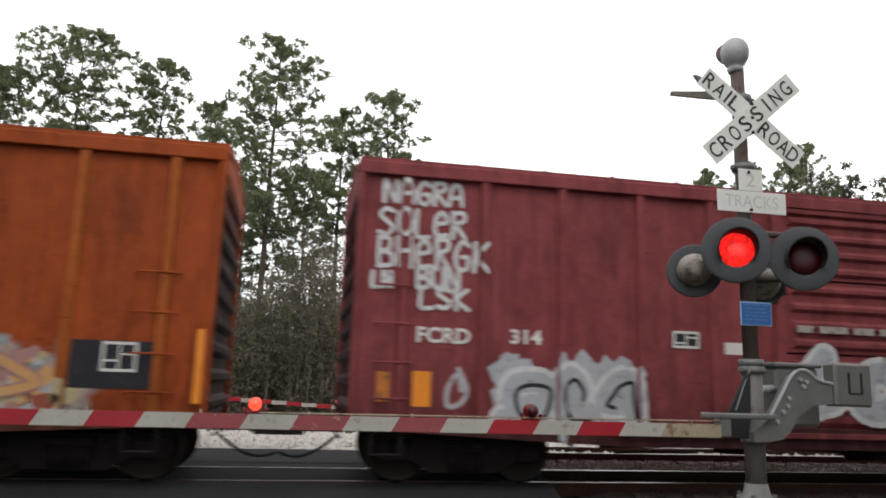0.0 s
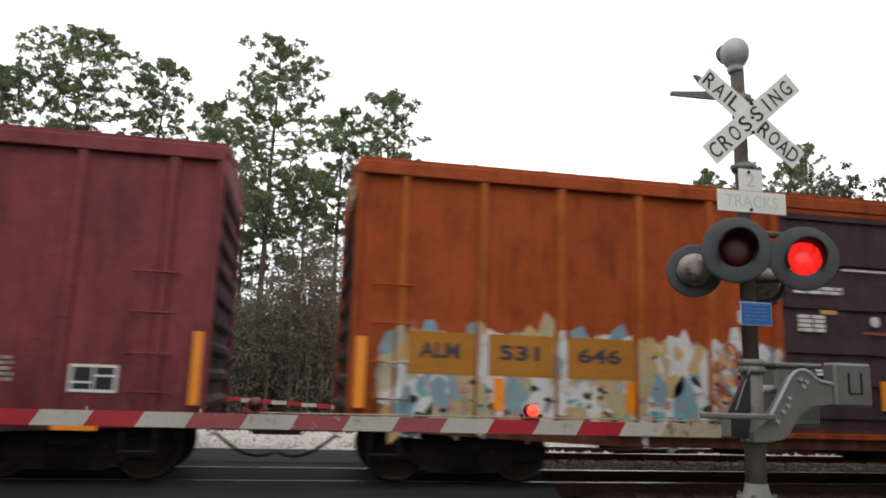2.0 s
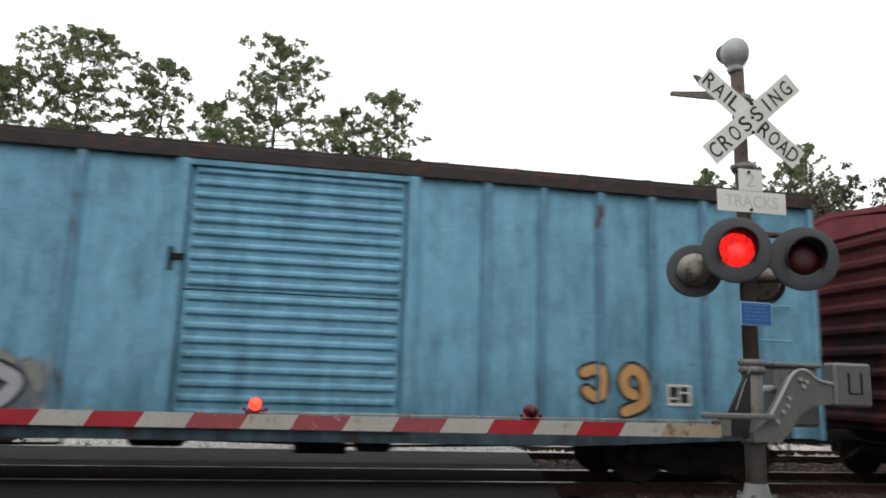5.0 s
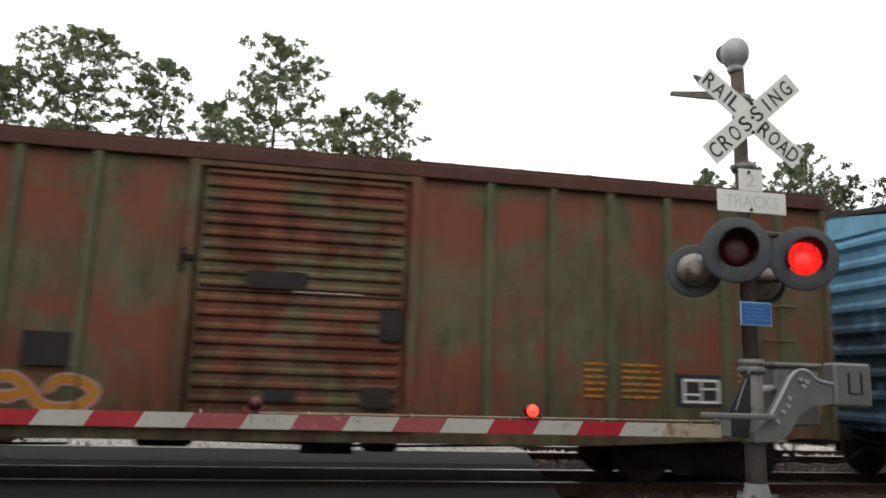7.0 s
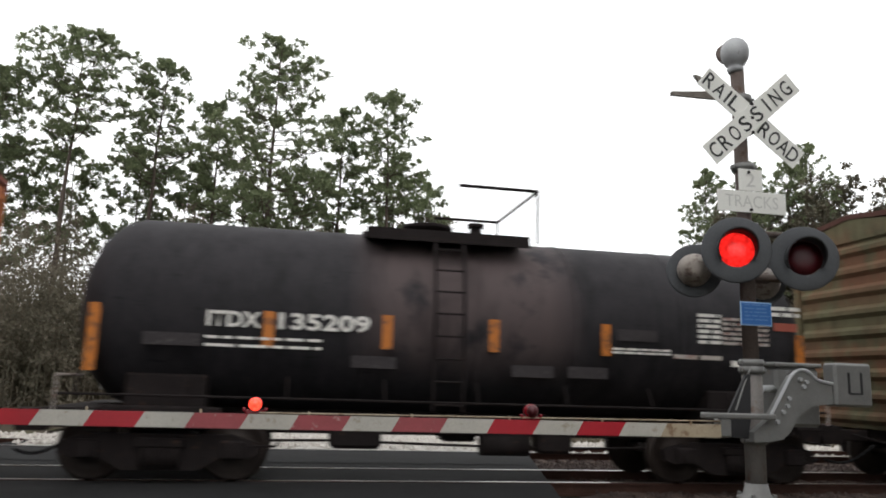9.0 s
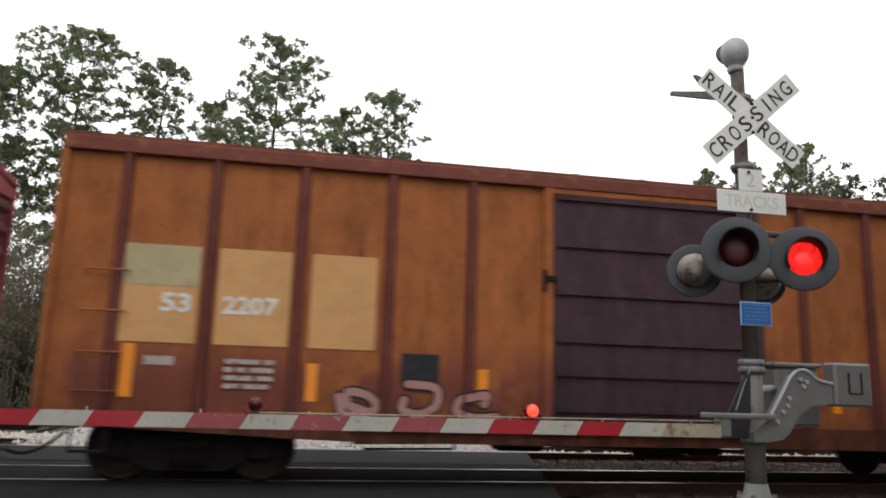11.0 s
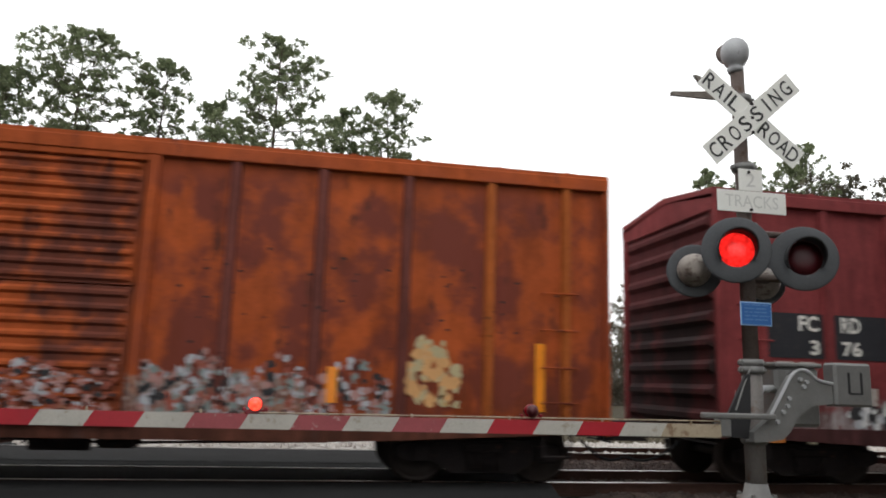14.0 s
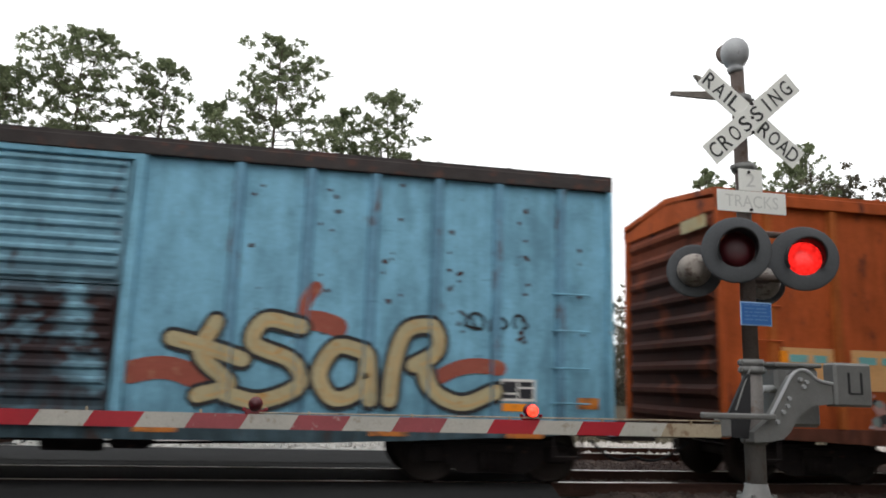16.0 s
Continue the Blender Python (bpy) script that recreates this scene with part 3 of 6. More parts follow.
def ribbed(bm, x0, x1, z0, z1, y, ribs, depth, thick=0.06, ends=0.0, side=-1, only=None):
    """A sheet facing side*y with pressed horizontal ribs."""
    a, b = sorted((y, y - side * thick))
    if only is None:
        box(bm, x0, x1, a, b, z0, z1)
    step = (z1 - z0) / max(1, ribs)
    for i in range(ribs) if only is None else (only,):
        zc = z0 + step * (i + 0.5)
        h = step * 0.3
        o = [(x0 + ends, zc - h), (x1 - ends, zc - h), (x1 - ends, zc + h), (x0 + ends, zc + h)]
        i_ = [(x0 + ends + h * 0.6, zc - h * 0.35), (x1 - ends - h * 0.6, zc - h * 0.35), (x1 - ends - h * 0.6, zc + h * 0.35), (x0 + ends + h * 0.6, zc + h * 0.35)]
        vo = [bm.verts.new((p, y + side * 0.001, q)) for p, q in o]
        vi = [bm.verts.new((p, y + side * depth, q)) for p, q in i_]
        bm.faces.new(vi)
        for j in range(4):
            bm.faces.new((vo[j], vo[(j + 1) % 4], vi[(j + 1) % 4], vi[j]))


def boxcar(index, label, paint, posts, door, door_kind, door_mat, trim=None, ribs=9, fascia=None, rungs=(1.12, 1.58, 2.08, 2.58), post_w=0.15, post_mat=None, end_mat=None, ends=(-7.6, 7.6), sill_mat=None):
    car = thing("boxcar", label, "boxcar", "wagons of the freight train")
    wagons.append((car, CENTRES[index]))
    POSTS_OF[car.name] = posts
    trim = trim or paint
    (L, R), top = ends, 4.08
    bm = boxes((L + 0.07, R - 0.07, SIDE - 0.05, SIDE, 0.72, top), (L + 0.07, door[0], -SIDE, -SIDE + 0.05, 0.72, top), (door[1], R - 0.07, -SIDE, -SIDE + 0.05, 0.72, top),
               (L + 0.07, R - 0.07, -SIDE + 0.05, SIDE - 0.05, 0.92, 0.98))
    part("side_panel", bm, paint, car)
    for s in (-1, 1):
        # pressed end: built lying along x, then turned
        m = Matrix.Translation((R - 0.07 if s > 0 else L + 0.07, 0, 0)) @ Matrix.Rotation(math.pi / 2 * s, 4, "Z")
        end = None
        for i in range(-1, ribs):
            bm = bmesh.new()
            if i < 0:
                box(bm, -SIDE + 0.05, SIDE - 0.05, 0, 0.05, 0.8, 4.0)
            else:
                ribbed(bm, -SIDE + 0.05, SIDE - 0.05, 0.8, 4.0, 0, ribs, 0.075, 0.05, 0.05, only=i)
            bmesh.ops.transform(bm, matrix=m, verts=bm.verts[:])
            if i < 0:
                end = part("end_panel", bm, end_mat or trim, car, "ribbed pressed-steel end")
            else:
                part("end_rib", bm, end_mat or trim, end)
        bm = bmesh.new()
        prism(bm, [(-SIDE, 3.98), (SIDE, 3.98), (SIDE, 4.15), (0, 4.39), (-SIDE, 4.15)], -0.03, 0.03)
        bmesh.ops.transform(bm, matrix=Matrix.Translation((R - 0.05 if s > 0 else L + 0.05, 0, 0)) @ Matrix.Rotation(math.pi / 2, 4, "Z"), verts=bm.verts[:])
        part("gable", bm, trim, car)
        for t in (-1, 1):
            part("corner_post", boxes((R - 0.085 if s > 0 else L, R if s > 0 else L + 0.085, t * (SIDE + 0.02) - 0.06, t * (SIDE + 0.02) + 0.04, 0.7, top), bevel=0.012), paint, car)
        coupler(car, s * 7.55, s)
        truck(car, s * 5.98)
    # side posts, hat-shaped
    for x in posts:
        for t in (-1, 1):
            bm = bmesh.new()
            w, o = post_w / 2, t * 0.075
            sec = [(x - w, t * SIDE), (x - w * 0.6, t * SIDE + o), (x + w * 0.6, t * SIDE + o), (x + w, t * SIDE)]
            a = [bm.verts.new((p, q, 0.86)) for p, q in sec]
            b = [bm.verts.new((p, q, top)) for p, q in sec]
            for i in range(3):
                bm.faces.new((a[i], a[i + 1], b[i + 1], b[i]))
            bm.faces.new(a)
            bm.faces.new(b)
            bmesh.ops.recalc_face_normals(bm, faces=bm.faces[:])
            part("side_post", bm, (post_mat[posts.index(x)] if isinstance(post_mat, list) else post_mat) or paint, car)
    # roof with cross ribs, top chord and side sill
    bm = bmesh.new()
    for t in (-1, 1):
        v = [bm.verts.new(p) for p in ((L, t * 1.55, 4.29), (R, t * 1.55, 4.29), (R, 0, 4.47), (L, 0, 4.47), (L, t * 1.55, 4.2), (R, t * 1.55, 4.2), (R, 0, 4.38), (L, 0, 4.38))]
        for f in ((0, 1, 2, 3), (4, 5, 6, 7), (0, 1, 5, 4), (0, 3, 7, 4), (1, 2, 6, 5)):
            bm.faces.new([v[i] for i in f])
    for i in range(15):
        x = -7.0 + i
        for t in (-1, 1):
            v = [bm.verts.new(p) for p in ((x - 0.05, t * 1.5, 4.296), (x + 0.05, t * 1.5, 4.296), (x + 0.05, 0, 4.48), (x - 0.05, 0, 4.48), (x, t * 1.5, 4.33), (x, 0, 4.51))]
            bm.faces.new((v[0], v[4], v[5], v[3]))
            bm.faces.new((v[1], v[4], v[5], v[2]))
            bm.faces.new((v[0], v[1], v[4]))
    bmesh.ops.recalc_face_normals(bm, faces=bm.faces[:])
    part("roof", bm, fascia or trim, car)
    for t in (-1, 1):
        part("top_chord", boxes((L, R, t * 1.535 - 0.035, t * 1.535 + 0.035, 4.06, 4.24), bevel=0.012), fascia or paint, car)
        bm = bmesh.new()
        prism(bm, [(-7.1, 0.86), (-7.1, 0.72), (-4.6, 0.6), (-3.8, 0.57), (3.8, 0.57), (4.6, 0.6), (7.1, 0.72), (7.1, 0.86)], t * 1.5 - 0.03, t * 1.5 + 0.03)
        part("side_sill", bm, sill_mat or paint, car)
    # door
    d0, d1 = door
    bm = bmesh.new()
    if door_kind == "plug":
        box(bm, d0 + 0.02, d1 - 0.02, -SIDE - 0.03, -SIDE + 0.03, 0.78, 4.02)
        leaf = part("sliding_door", bm, door_mat, car)
        for z in (1.05, 1.52, 1.97, 2.62, 3.28, 3.95):
            bm = bmesh.new()
            prism(bm, [(d0 + 0.04, z - 0.04), (d1 - 0.04, z - 0.04), (d1 - 0.04, z + 0.03), (d0 + 0.04, z + 0.03)], -SIDE - 0.07, -SIDE - 0.031)
            part("door_rib", bm, door_mat, leaf)
    else:
        for a, b, n in ((0.8, 1.9, 3), (1.93, 2.98, 4), (3.01, 4.0, 4)) if door_kind == "panelled" else ((0.8, 2.38, 9), (2.4, 4.0, 10)):
            leaf = part("door_panel", boxes((d0 + 0.03, d1 - 0.03, -SIDE - 0.01, -SIDE + 0.03, a, b)), door_mat, car)
            for r in range(n):
                bm = bmesh.new()
                ribbed(bm, d0 + 0.03, d1 - 0.03, a, b, -SIDE - 0.01, n, 0.05 if door_kind == "panelled" else 0.04, 0.04, 0.12 if door_kind == "panelled" else 0.04, only=r)
                part("door_rib", bm, door_mat, leaf)
    part("door_track", boxes((d0 - 2.7, d1 + 0.1, -SIDE - 0.12, -SIDE - 0.075, 0.72, 0.8), bevel=0.008), paint, car)
    part("door_header", boxes((d0 - 0.1, d1 + 0.1, -SIDE - 0.07, -SIDE, 3.98, 4.1), bevel=0.01), paint, car)
    for x in (d0 - 0.08, d1 + 0.08):
        part("door_post", boxes((x - 0.07, x + 0.07, -SIDE - 0.09, -SIDE, 0.76, 4.06), bevel=0.012), door_mat if door_kind == "plug" and x > 0 else paint, car)
    bm = boxes((d0 - 0.14, d0 + 0.03, -SIDE - 0.13, -SIDE - 0.09, 2.74, 2.82), (d0 - 0.17, d0 - 0.11, -SIDE - 0.125, -SIDE - 0.09, 2.6, 2.9), bevel=0.012)
    part("door_latch", bm, M["iron"], car)
    for x in (-7.1, 6.85):
        for z in rungs:
            part("grab_iron", (lambda b: (tube(b, [(x - 0.2, -SIDE, z), (x - 0.2, -SIDE - 0.08, z), (x + 0.28, -SIDE - 0.08, z), (x + 0.28, -SIDE, z)], 0.013, 6), b)[1])(bmesh.new()), paint, car)
        part("stirrup", (lambda b: (tube(b, [(x - 0.18, -SIDE, 0.75), (x - 0.18, -SIDE, 0.42), (x + 0.2, -SIDE, 0.42), (x + 0.2, -SIDE, 0.75)], 0.02, 6), b)[1])(bmesh.new()), M["iron"], car)
    underframe(car, 7.3)
    return car


def mark(parent, x0, x1, z0, z1, material, name="reflector", label="", y=-EDGE):
    return part(name, boxes((x0, x1, y - 0.003, y, z0, z1)), material, parent, label)


def framed(parent, x0, x1, z0, z1):
    """A black stencil panel with a white frame."""
    p = mark(parent, x0, x1, z0, z1, G["plate_black"], "stencil_panel", "black panel with a white frame", -EDGE - 0.004)
    w = 0.035
    y = -EDGE - 0.008
    xm, zm = (x0 + x1) / 2, (z0 + z1) / 2
    part("frame", boxes((x0, x1, y - 0.002, y, z0, z0 + w), (x0, x1, y - 0.002, y, z1 - w, z1), (x0, x0 + w, y - 0.002, y, z0 + w, z1 - w), (x1 - w, x1, y - 0.002, y, z0 + w, z1 - w),
                        (xm - 0.012, xm + 0.012, y - 0.002, y, z0 + w, z1 - w), (x0 + w, xm - 0.02, y - 0.002, y, zm - 0.06, zm - 0.035), (xm + 0.02, x1 - w, y - 0.002, y, zm + 0.02, zm + 0.045)), M["letter_white"], p)


TXT = -EDGE - 0.010
SILL_RED = car_paint("grimy_red_sill", (0.085, 0.03, 0.03), 0.6, (0.05, 0.024, 0.022), 0.3)
SILL_BLUE = car_paint("grimy_blue_sill", (0.075, 0.12, 0.145), 0.56, (0.05, 0.035, 0.032), 0.3)
SILL_RUST = car_paint("grimy_orange_sill", (0.13, 0.045, 0.028), 0.58, (0.06, 0.03, 0.024), 0.3)
FADED = plain("faded_block", (0.34, 0.22, 0.19), 0.75, var=0.3, scale=5, bump=0.05, dirt=(0.19, 0.045, 0.045), dirty=0.47)
POST_ORANGE = car_paint("post_orange", (0.38, 0.1, 0.022), 0.64, (0.16, 0.04, 0.02), 0.3)
POST_DARK = car_paint("post_dark_red", (0.15, 0.045, 0.035), 0.6, (0.09, 0.03, 0.022), 0.25)
POST_GREEN = car_paint("post_green", (0.11, 0.108, 0.062), 0.62, (0.1, 0.04, 0.026), 0.25)
POST_BLUE = car_paint("post_blue", (0.15, 0.31, 0.43), 0.58, (0.11, 0.06, 0.05), 0.15)
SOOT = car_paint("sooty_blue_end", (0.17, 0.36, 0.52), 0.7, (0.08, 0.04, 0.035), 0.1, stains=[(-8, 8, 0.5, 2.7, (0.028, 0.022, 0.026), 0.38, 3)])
# red and orange ends: darker base than the sides, darker blotches lower down
END_RED = car_paint("dark_red_end", (0.1, 0.025, 0.026), 0.66, (0.05, 0.022, 0.02), 0.2, stains=[(-8, 8, 0.5, 2.6, (0.03, 0.018, 0.018), 0.44, 5)])
END_ORANGE = car_paint("dark_orange_end", (0.17, 0.045, 0.022), 0.58, (0.06, 0.026, 0.022), 0.25, stains=[(-8, 8, 0.5, 3.4, (0.035, 0.019, 0.018), 0.38, 8)])
POSTS_A = (-6.95, -5.87, -4.76, -3.6, -2.5, 2.5, 3.62, 4.75, 5.9, 6.98)
POSTS_B = (-6.85, -6.0, -5.14, -4.28, -3.42, -2.5, 2.4, 3.3, 4.15, 5.0, 5.85, 6.75)
WHITES = [(0.55, 0.54, 0.5), (0.2, 0.36, 0.4), (0.5, 0.4, 0.26), (0.6, 0.58, 0.55), (0.35, 0.2, 0.1)]

paint = car_paint("red_paint", (0.245, 0.058, 0.063), 0.68, (0.09, 0.025, 0.022), 0.15)
c0 = boxcar(0, "dark red boxcar with white sprayed tags and silver graffiti", paint, POSTS_A, (-1.4, 1.5), "panelled", paint, end_mat=END_RED, sill_mat=SILL_RED)
letters("FCRD", -6.75, -6.03, 1.85, 2.06, TXT, M["letter_white"], c0)
letters("314", -5.48, -5.04, 1.88, 2.08, TXT, M["letter_white"], c0)
for kinds, a, b, lo, hi in (((8, 2, 7, 0, 2), -7.28, -6.16, 3.7, 4.01), ((3, 4, 10, 11, 0), -7.33, -6.1, 3.25, 3.62), ((1, 9, 11, 0, 7, 5), -7.34, -5.78, 2.82, 3.23), ((1, 6, 8), -6.8, -6.18, 2.56, 2.85), ((10, 3, 5), -6.75, -6.05, 2.3, 2.57), ((10, 8), -7.38, -7.1, 2.55, 2.76)):
    for group in form_strokes(kinds, a, b, lo, hi, 3, 0.05):
        bm = bmesh.new()
        for q in group:
            ribbon(bm, q, 0.06, TXT)
        part("sprayed_tag", over_posts(bm, c0), G["white"], c0, "white sprayed tag stroke")
graffiti(c0, 0, 0, 0, 0, 0, 3, G["silver"], G["white"], TXT, 0.27, "silver and white graffiti", wild_strokes(-5.6, -3.64, 0.75, 1.7, 3, 5), G["charcoal"])
flakes(c0, -5.6, -3.6, 0.85, 1.6, 60, [G["silver"]], 6, -EDGE - 0.001, (0.12, 0.26), 1.2, 0.1, label="silver graffiti fill")
graffiti(c0, -6.45, -5.95, 0.8, 1.65, 1, 4, G["silver"], G["rose"], TXT, 0.05, "faint silver graffiti")
framed(c0, -3.12, -2.72, 1.92, 2.16)
mark(c0, -2.32, -2.02, 1.86, 2.03, M["letter_white"], "label_plate")
mark(c0, -6.78, -6.54, 1.03, 1.48, M["reflector"])
mark(c0, -7.25, -7.08, 1.08, 1.46, M["reflector_worn"])
bars(c0, -1.2, 1.2, 2.15, 2.32, 1, TXT - 0.06, M["letter_dim"], 3)
graffiti(c0, -1.3, 1.4, 0.9, 1.95, 3, 8, G["silver"], G["white"], -SIDE - 0.075, 0.3, "white graffiti on the door")

paint = car_paint("orange_paint", (0.33, 0.066, 0.017), 0.66, (0.12, 0.03, 0.018), 0.2, patches=[
    (-7.15, -1.5, 0.5, 1.95, WHITES, 1.3, 3.0), (1.62, 6.3, 0.5, 1.62, [(0.5, 0.44, 0.38), (0.34, 0.2, 0.14), (0.3, 0.42, 0.46), (0.56, 0.5, 0.42), (0.2, 0.09, 0.06)], 1.7, 11.0)])
c1 = boxcar(1, "rusty orange boxcar with dark purple door and low graffiti", paint, POSTS_A, (-1.4, 1.65), "plug", M["purple_door"], post_mat=POST_ORANGE, end_mat=END_ORANGE, sill_mat=SILL_RUST)
for (a, b), txt in (((-6.83, -5.95), "ALM"), ((-5.75, -4.85), "531"), ((-4.65, -3.68), "646")):
    mark(c1, a, b, 1.45, 2.0, G["ochre"], "number_panel", "ochre painted number panel", -EDGE - 0.002)
    letters(txt, a + 0.14, b - 0.2, 1.66, 1.86, TXT, M["letter_navy"], c1)
for x0, x1, z0, z1, mm in ((-5.68, -5.53, 1.0, 1.42, "reflector"), (-3.81, -3.67, 1.0, 1.43, "reflector"), (2.75, 2.88, 1.06, 1.53, "reflector"), (5.0, 5.12, 1.08, 1.53, "reflector"), (7.42, 7.58, 1.0, 1.9, "reflector"), (-7.55, -7.38, 1.0, 1.9, "reflector")):
    mark(c1, x0, x1, z0, z1, M[mm], y=-EDGE - 0.06 if abs(x0) > 7.3 else -EDGE - 0.004)
DO = -SIDE - 0.075
mark(c1, 0.14, 0.3, 1.13, 1.56, M["reflector"], y=DO)
for a, b, lo, hi, n in ((-1.2, -0.4, 2.78, 2.9, 2), (-1.16, -0.72, 2.22, 2.48, 4), (-1.14, -0.42, 1.6, 1.7, 2), (-0.38, 0.66, 3.15, 3.19, 1), (1.15, 1.42, 1.2, 1.26, 2)):
    bars(c1, a, b, lo, hi, n, DO, M["letter_white"], 5, fill=0.75)
bm = bmesh.new()
lathe(bm, [(DO - 0.004, 0.075), (DO - 0.001, 0.08)], "y", (0.12, 0, 2.42), 18)
part("door_badge", bm, M["letter_white"], c1)
mark(c1, -0.08, 0.34, 2.23, 2.27, G["brick"], "stencil", y=DO)
mark(c1, -0.78, -0.52, 2.5, 2.56, G["peach"], "label_plate", y=DO)
mark(c1, -2.07, -1.72, 2.31, 2.5, M["letter_white"], "label_plate")
mark(c1, 5.98, 6.92, 1.15, 1.72, G["plate_black"], "repainted_patch", "black repainted patch")
framed(c1, 6.33, 6.74, 1.35, 1.71)
flakes(c1, -7.1, -1.6, 0.85, 2.05, 260, [G["white"], G["cream"], G["sky"], G["white"], G["tan"]], 33, -EDGE, (0.07, 0.22), 1.7, 0.3, label="peeling white, cream and teal graffiti")
flakes(c1, -7.0, -1.7, 0.85, 1.4, 130, [G["charcoal"], G["teal"], G["rose"]], 34, -EDGE - 0.004, (0.02, 0.08), 0.8, label="dark and teal strokes of old graffiti")
flakes(c1, -2.55, -1.62, 0.9, 1.95, 120, [G["peach"], G["rose"], G["brick"]], 39, -EDGE - 0.006, (0.03, 0.09), 1.2, label="peeling pink graffiti")
flakes(c1, 1.8, 6.0, 0.85, 1.6, 200, [G["peach"], G["rose"], G["silver"], G["cream"], G["brick"]], 35, -EDGE, (0.06, 0.2), 1.0, 0.4, label="flaking pale graffiti")
graffiti(c1, 1.85, 5.8, 0.85, 1.6, 3, 31, G["peach"], G["rose"], TXT, 0.1, "flaking pale graffiti")

paint = car_paint("maroon_paint", (0.21, 0.052, 0.058), 0.74, (0.07, 0.025, 0.022), 0.12, patches=[(1.35, 4.4, 1.15, 1.85, [(0.5, 0.55, 0.58), (0.16, 0.05, 0.055), (0.55, 0.58, 0.6), (0.42, 0.48, 0.5)], 1.6, 5.0)])
c2 = boxcar(2, "maroon boxcar with white lettering and teal graffiti", paint, POSTS_A, (-1.45, 1.35), "panelled", paint, end_mat=END_RED, ends=(-7.75, 7.6), sill_mat=SILL_RED)
letters("ALM", -6.86, -6.16, 1.65, 1.84, TXT, M["letter_white"], c2)
letters("7025", -5.77, -5.06, 1.64, 1.83, TXT, M["letter_white"], c2)
graffiti(c2, -6.3, -2.0, 0.68, 1.52, 6, 12, G["grey_green"], G["cool_white"], TXT, 0.22, "teal and grey graffiti with a white edge", inner=G["teal"])
graffiti(c2, -5.6, -2.9, 1.3, 1.55, 4, 15, G["teal"], G["teal"], TXT - 0.008, 0.12, "teal graffiti highlights")
HEAD = [(0.0, 0.68), (0.42, 0.55), (0.62, 0.15), (0.5, -0.3), (0.36, -0.72), (-0.36, -0.72), (-0.5, -0.3), (-0.62, 0.15), (-0.42, 0.55), (0.0, 0.68)]
HEAD = [(2.86 + x, 1.36 + z) for x, z in smooth(HEAD, 4)]
bm = bmesh.new()
bm.faces.new([bm.verts.new((x, TXT, z)) for x, z in HEAD[:-1]])
shape = part("painted_shape", over_posts(bm, c2), G["bone"], c2, "pale rounded painted shape with dark strokes")
bm = bmesh.new()
ribbon(bm, HEAD, 0.055, TXT - 0.006)
part("outline", over_posts(bm, c2), G["grey_green"], shape)
for q, w in (([(2.48, 1.36), (2.6, 1.42), (2.76, 1.34)], 0.12), ([(3.0, 1.34), (3.14, 1.42), (3.26, 1.38)], 0.12), ([(2.66, 0.98), (3.06, 0.98)], 0.04), ([(2.66, 0.84), (3.08, 0.84)], 0.04)):
    bm = bmesh.new()
    ribbon(bm, smooth(q, 3), w, TXT - 0.006)
    part("stroke", over_posts(bm, c2), G["charcoal"], shape)
bm = bmesh.new()
ribbon(bm, smooth([(2.2, 1.1), (2.2, 1.5), (2.42, 1.92), (2.62, 2.12), (2.86, 2.08), (3.1, 2.1), (3.3, 1.92), (3.52, 1.5), (3.56, 1.05)], 4), 0.14, TXT + 0.004)
part("halo", over_posts(bm, c2), G["cool_white"], shape)
framed(c2, 6.02, 6.56, 1.1, 1.43)
bars(c2, 4.85, 5.4, 1.18, 1.5, 5, TXT, M["letter_dim"], 8)
for a, b, lo, hi, n in ((-2.11, -1.9, 1.95, 2.1, 2), (-2.15, -1.92, 1.5, 1.64, 1), (-6.8, -6.2, 1.1, 1.3, 2), (-4.55, -4.25, 1.58, 1.82, 3)):
    bars(c2, a, b, lo, hi, n, TXT, M["letter_white"], 7)
for a, b, lo, hi, n in ((-1.25, -0.6, 2.66, 2.72, 1), (-1.3, -0.9, 2.3, 2.5, 3), (-0.45, 0.4, 2.42, 2.47, 1), (-0.5, -0.1, 1.53, 1.58, 1), (-1.3, -0.5, 1.1, 1.14, 1)):
    bars(c2, a, b, lo, hi, n, -SIDE - 0.065, M["letter_white"], 9)
for x in (-7.73, 7.4):
    mark(c2, x, x + 0.16, 0.98, 1.87, M["reflector"], y=-EDGE - 0.06)
for x in (-5.6, -2.3, 3.0, 5.9):
    mark(c2, x, x + 0.5, 0.66, 0.78, M["reflector"], y=-1.535)

paint = car_paint("blue_paint", (0.19, 0.41, 0.55), 0.72, (0.12, 0.05, 0.04), 0.08, patches=[(-6.4, -2.6, 0.5, 1.5, [(0.25, 0.2, 0.24), (0.45, 0.42, 0.4), (0.15, 0.12, 0.13), (0.3, 0.26, 0.2)], 1.6, 4.0)])
black_top = plain("roof_black", (0.05, 0.043, 0.042), 0.8, var=0.4, scale=3, dirt=(0.1, 0.05, 0.04))
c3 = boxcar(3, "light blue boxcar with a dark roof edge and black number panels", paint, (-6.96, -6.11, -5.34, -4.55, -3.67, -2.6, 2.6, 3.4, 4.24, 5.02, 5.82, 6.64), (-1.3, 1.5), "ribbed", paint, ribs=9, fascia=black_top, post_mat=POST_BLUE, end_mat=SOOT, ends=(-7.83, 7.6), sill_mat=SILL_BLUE)
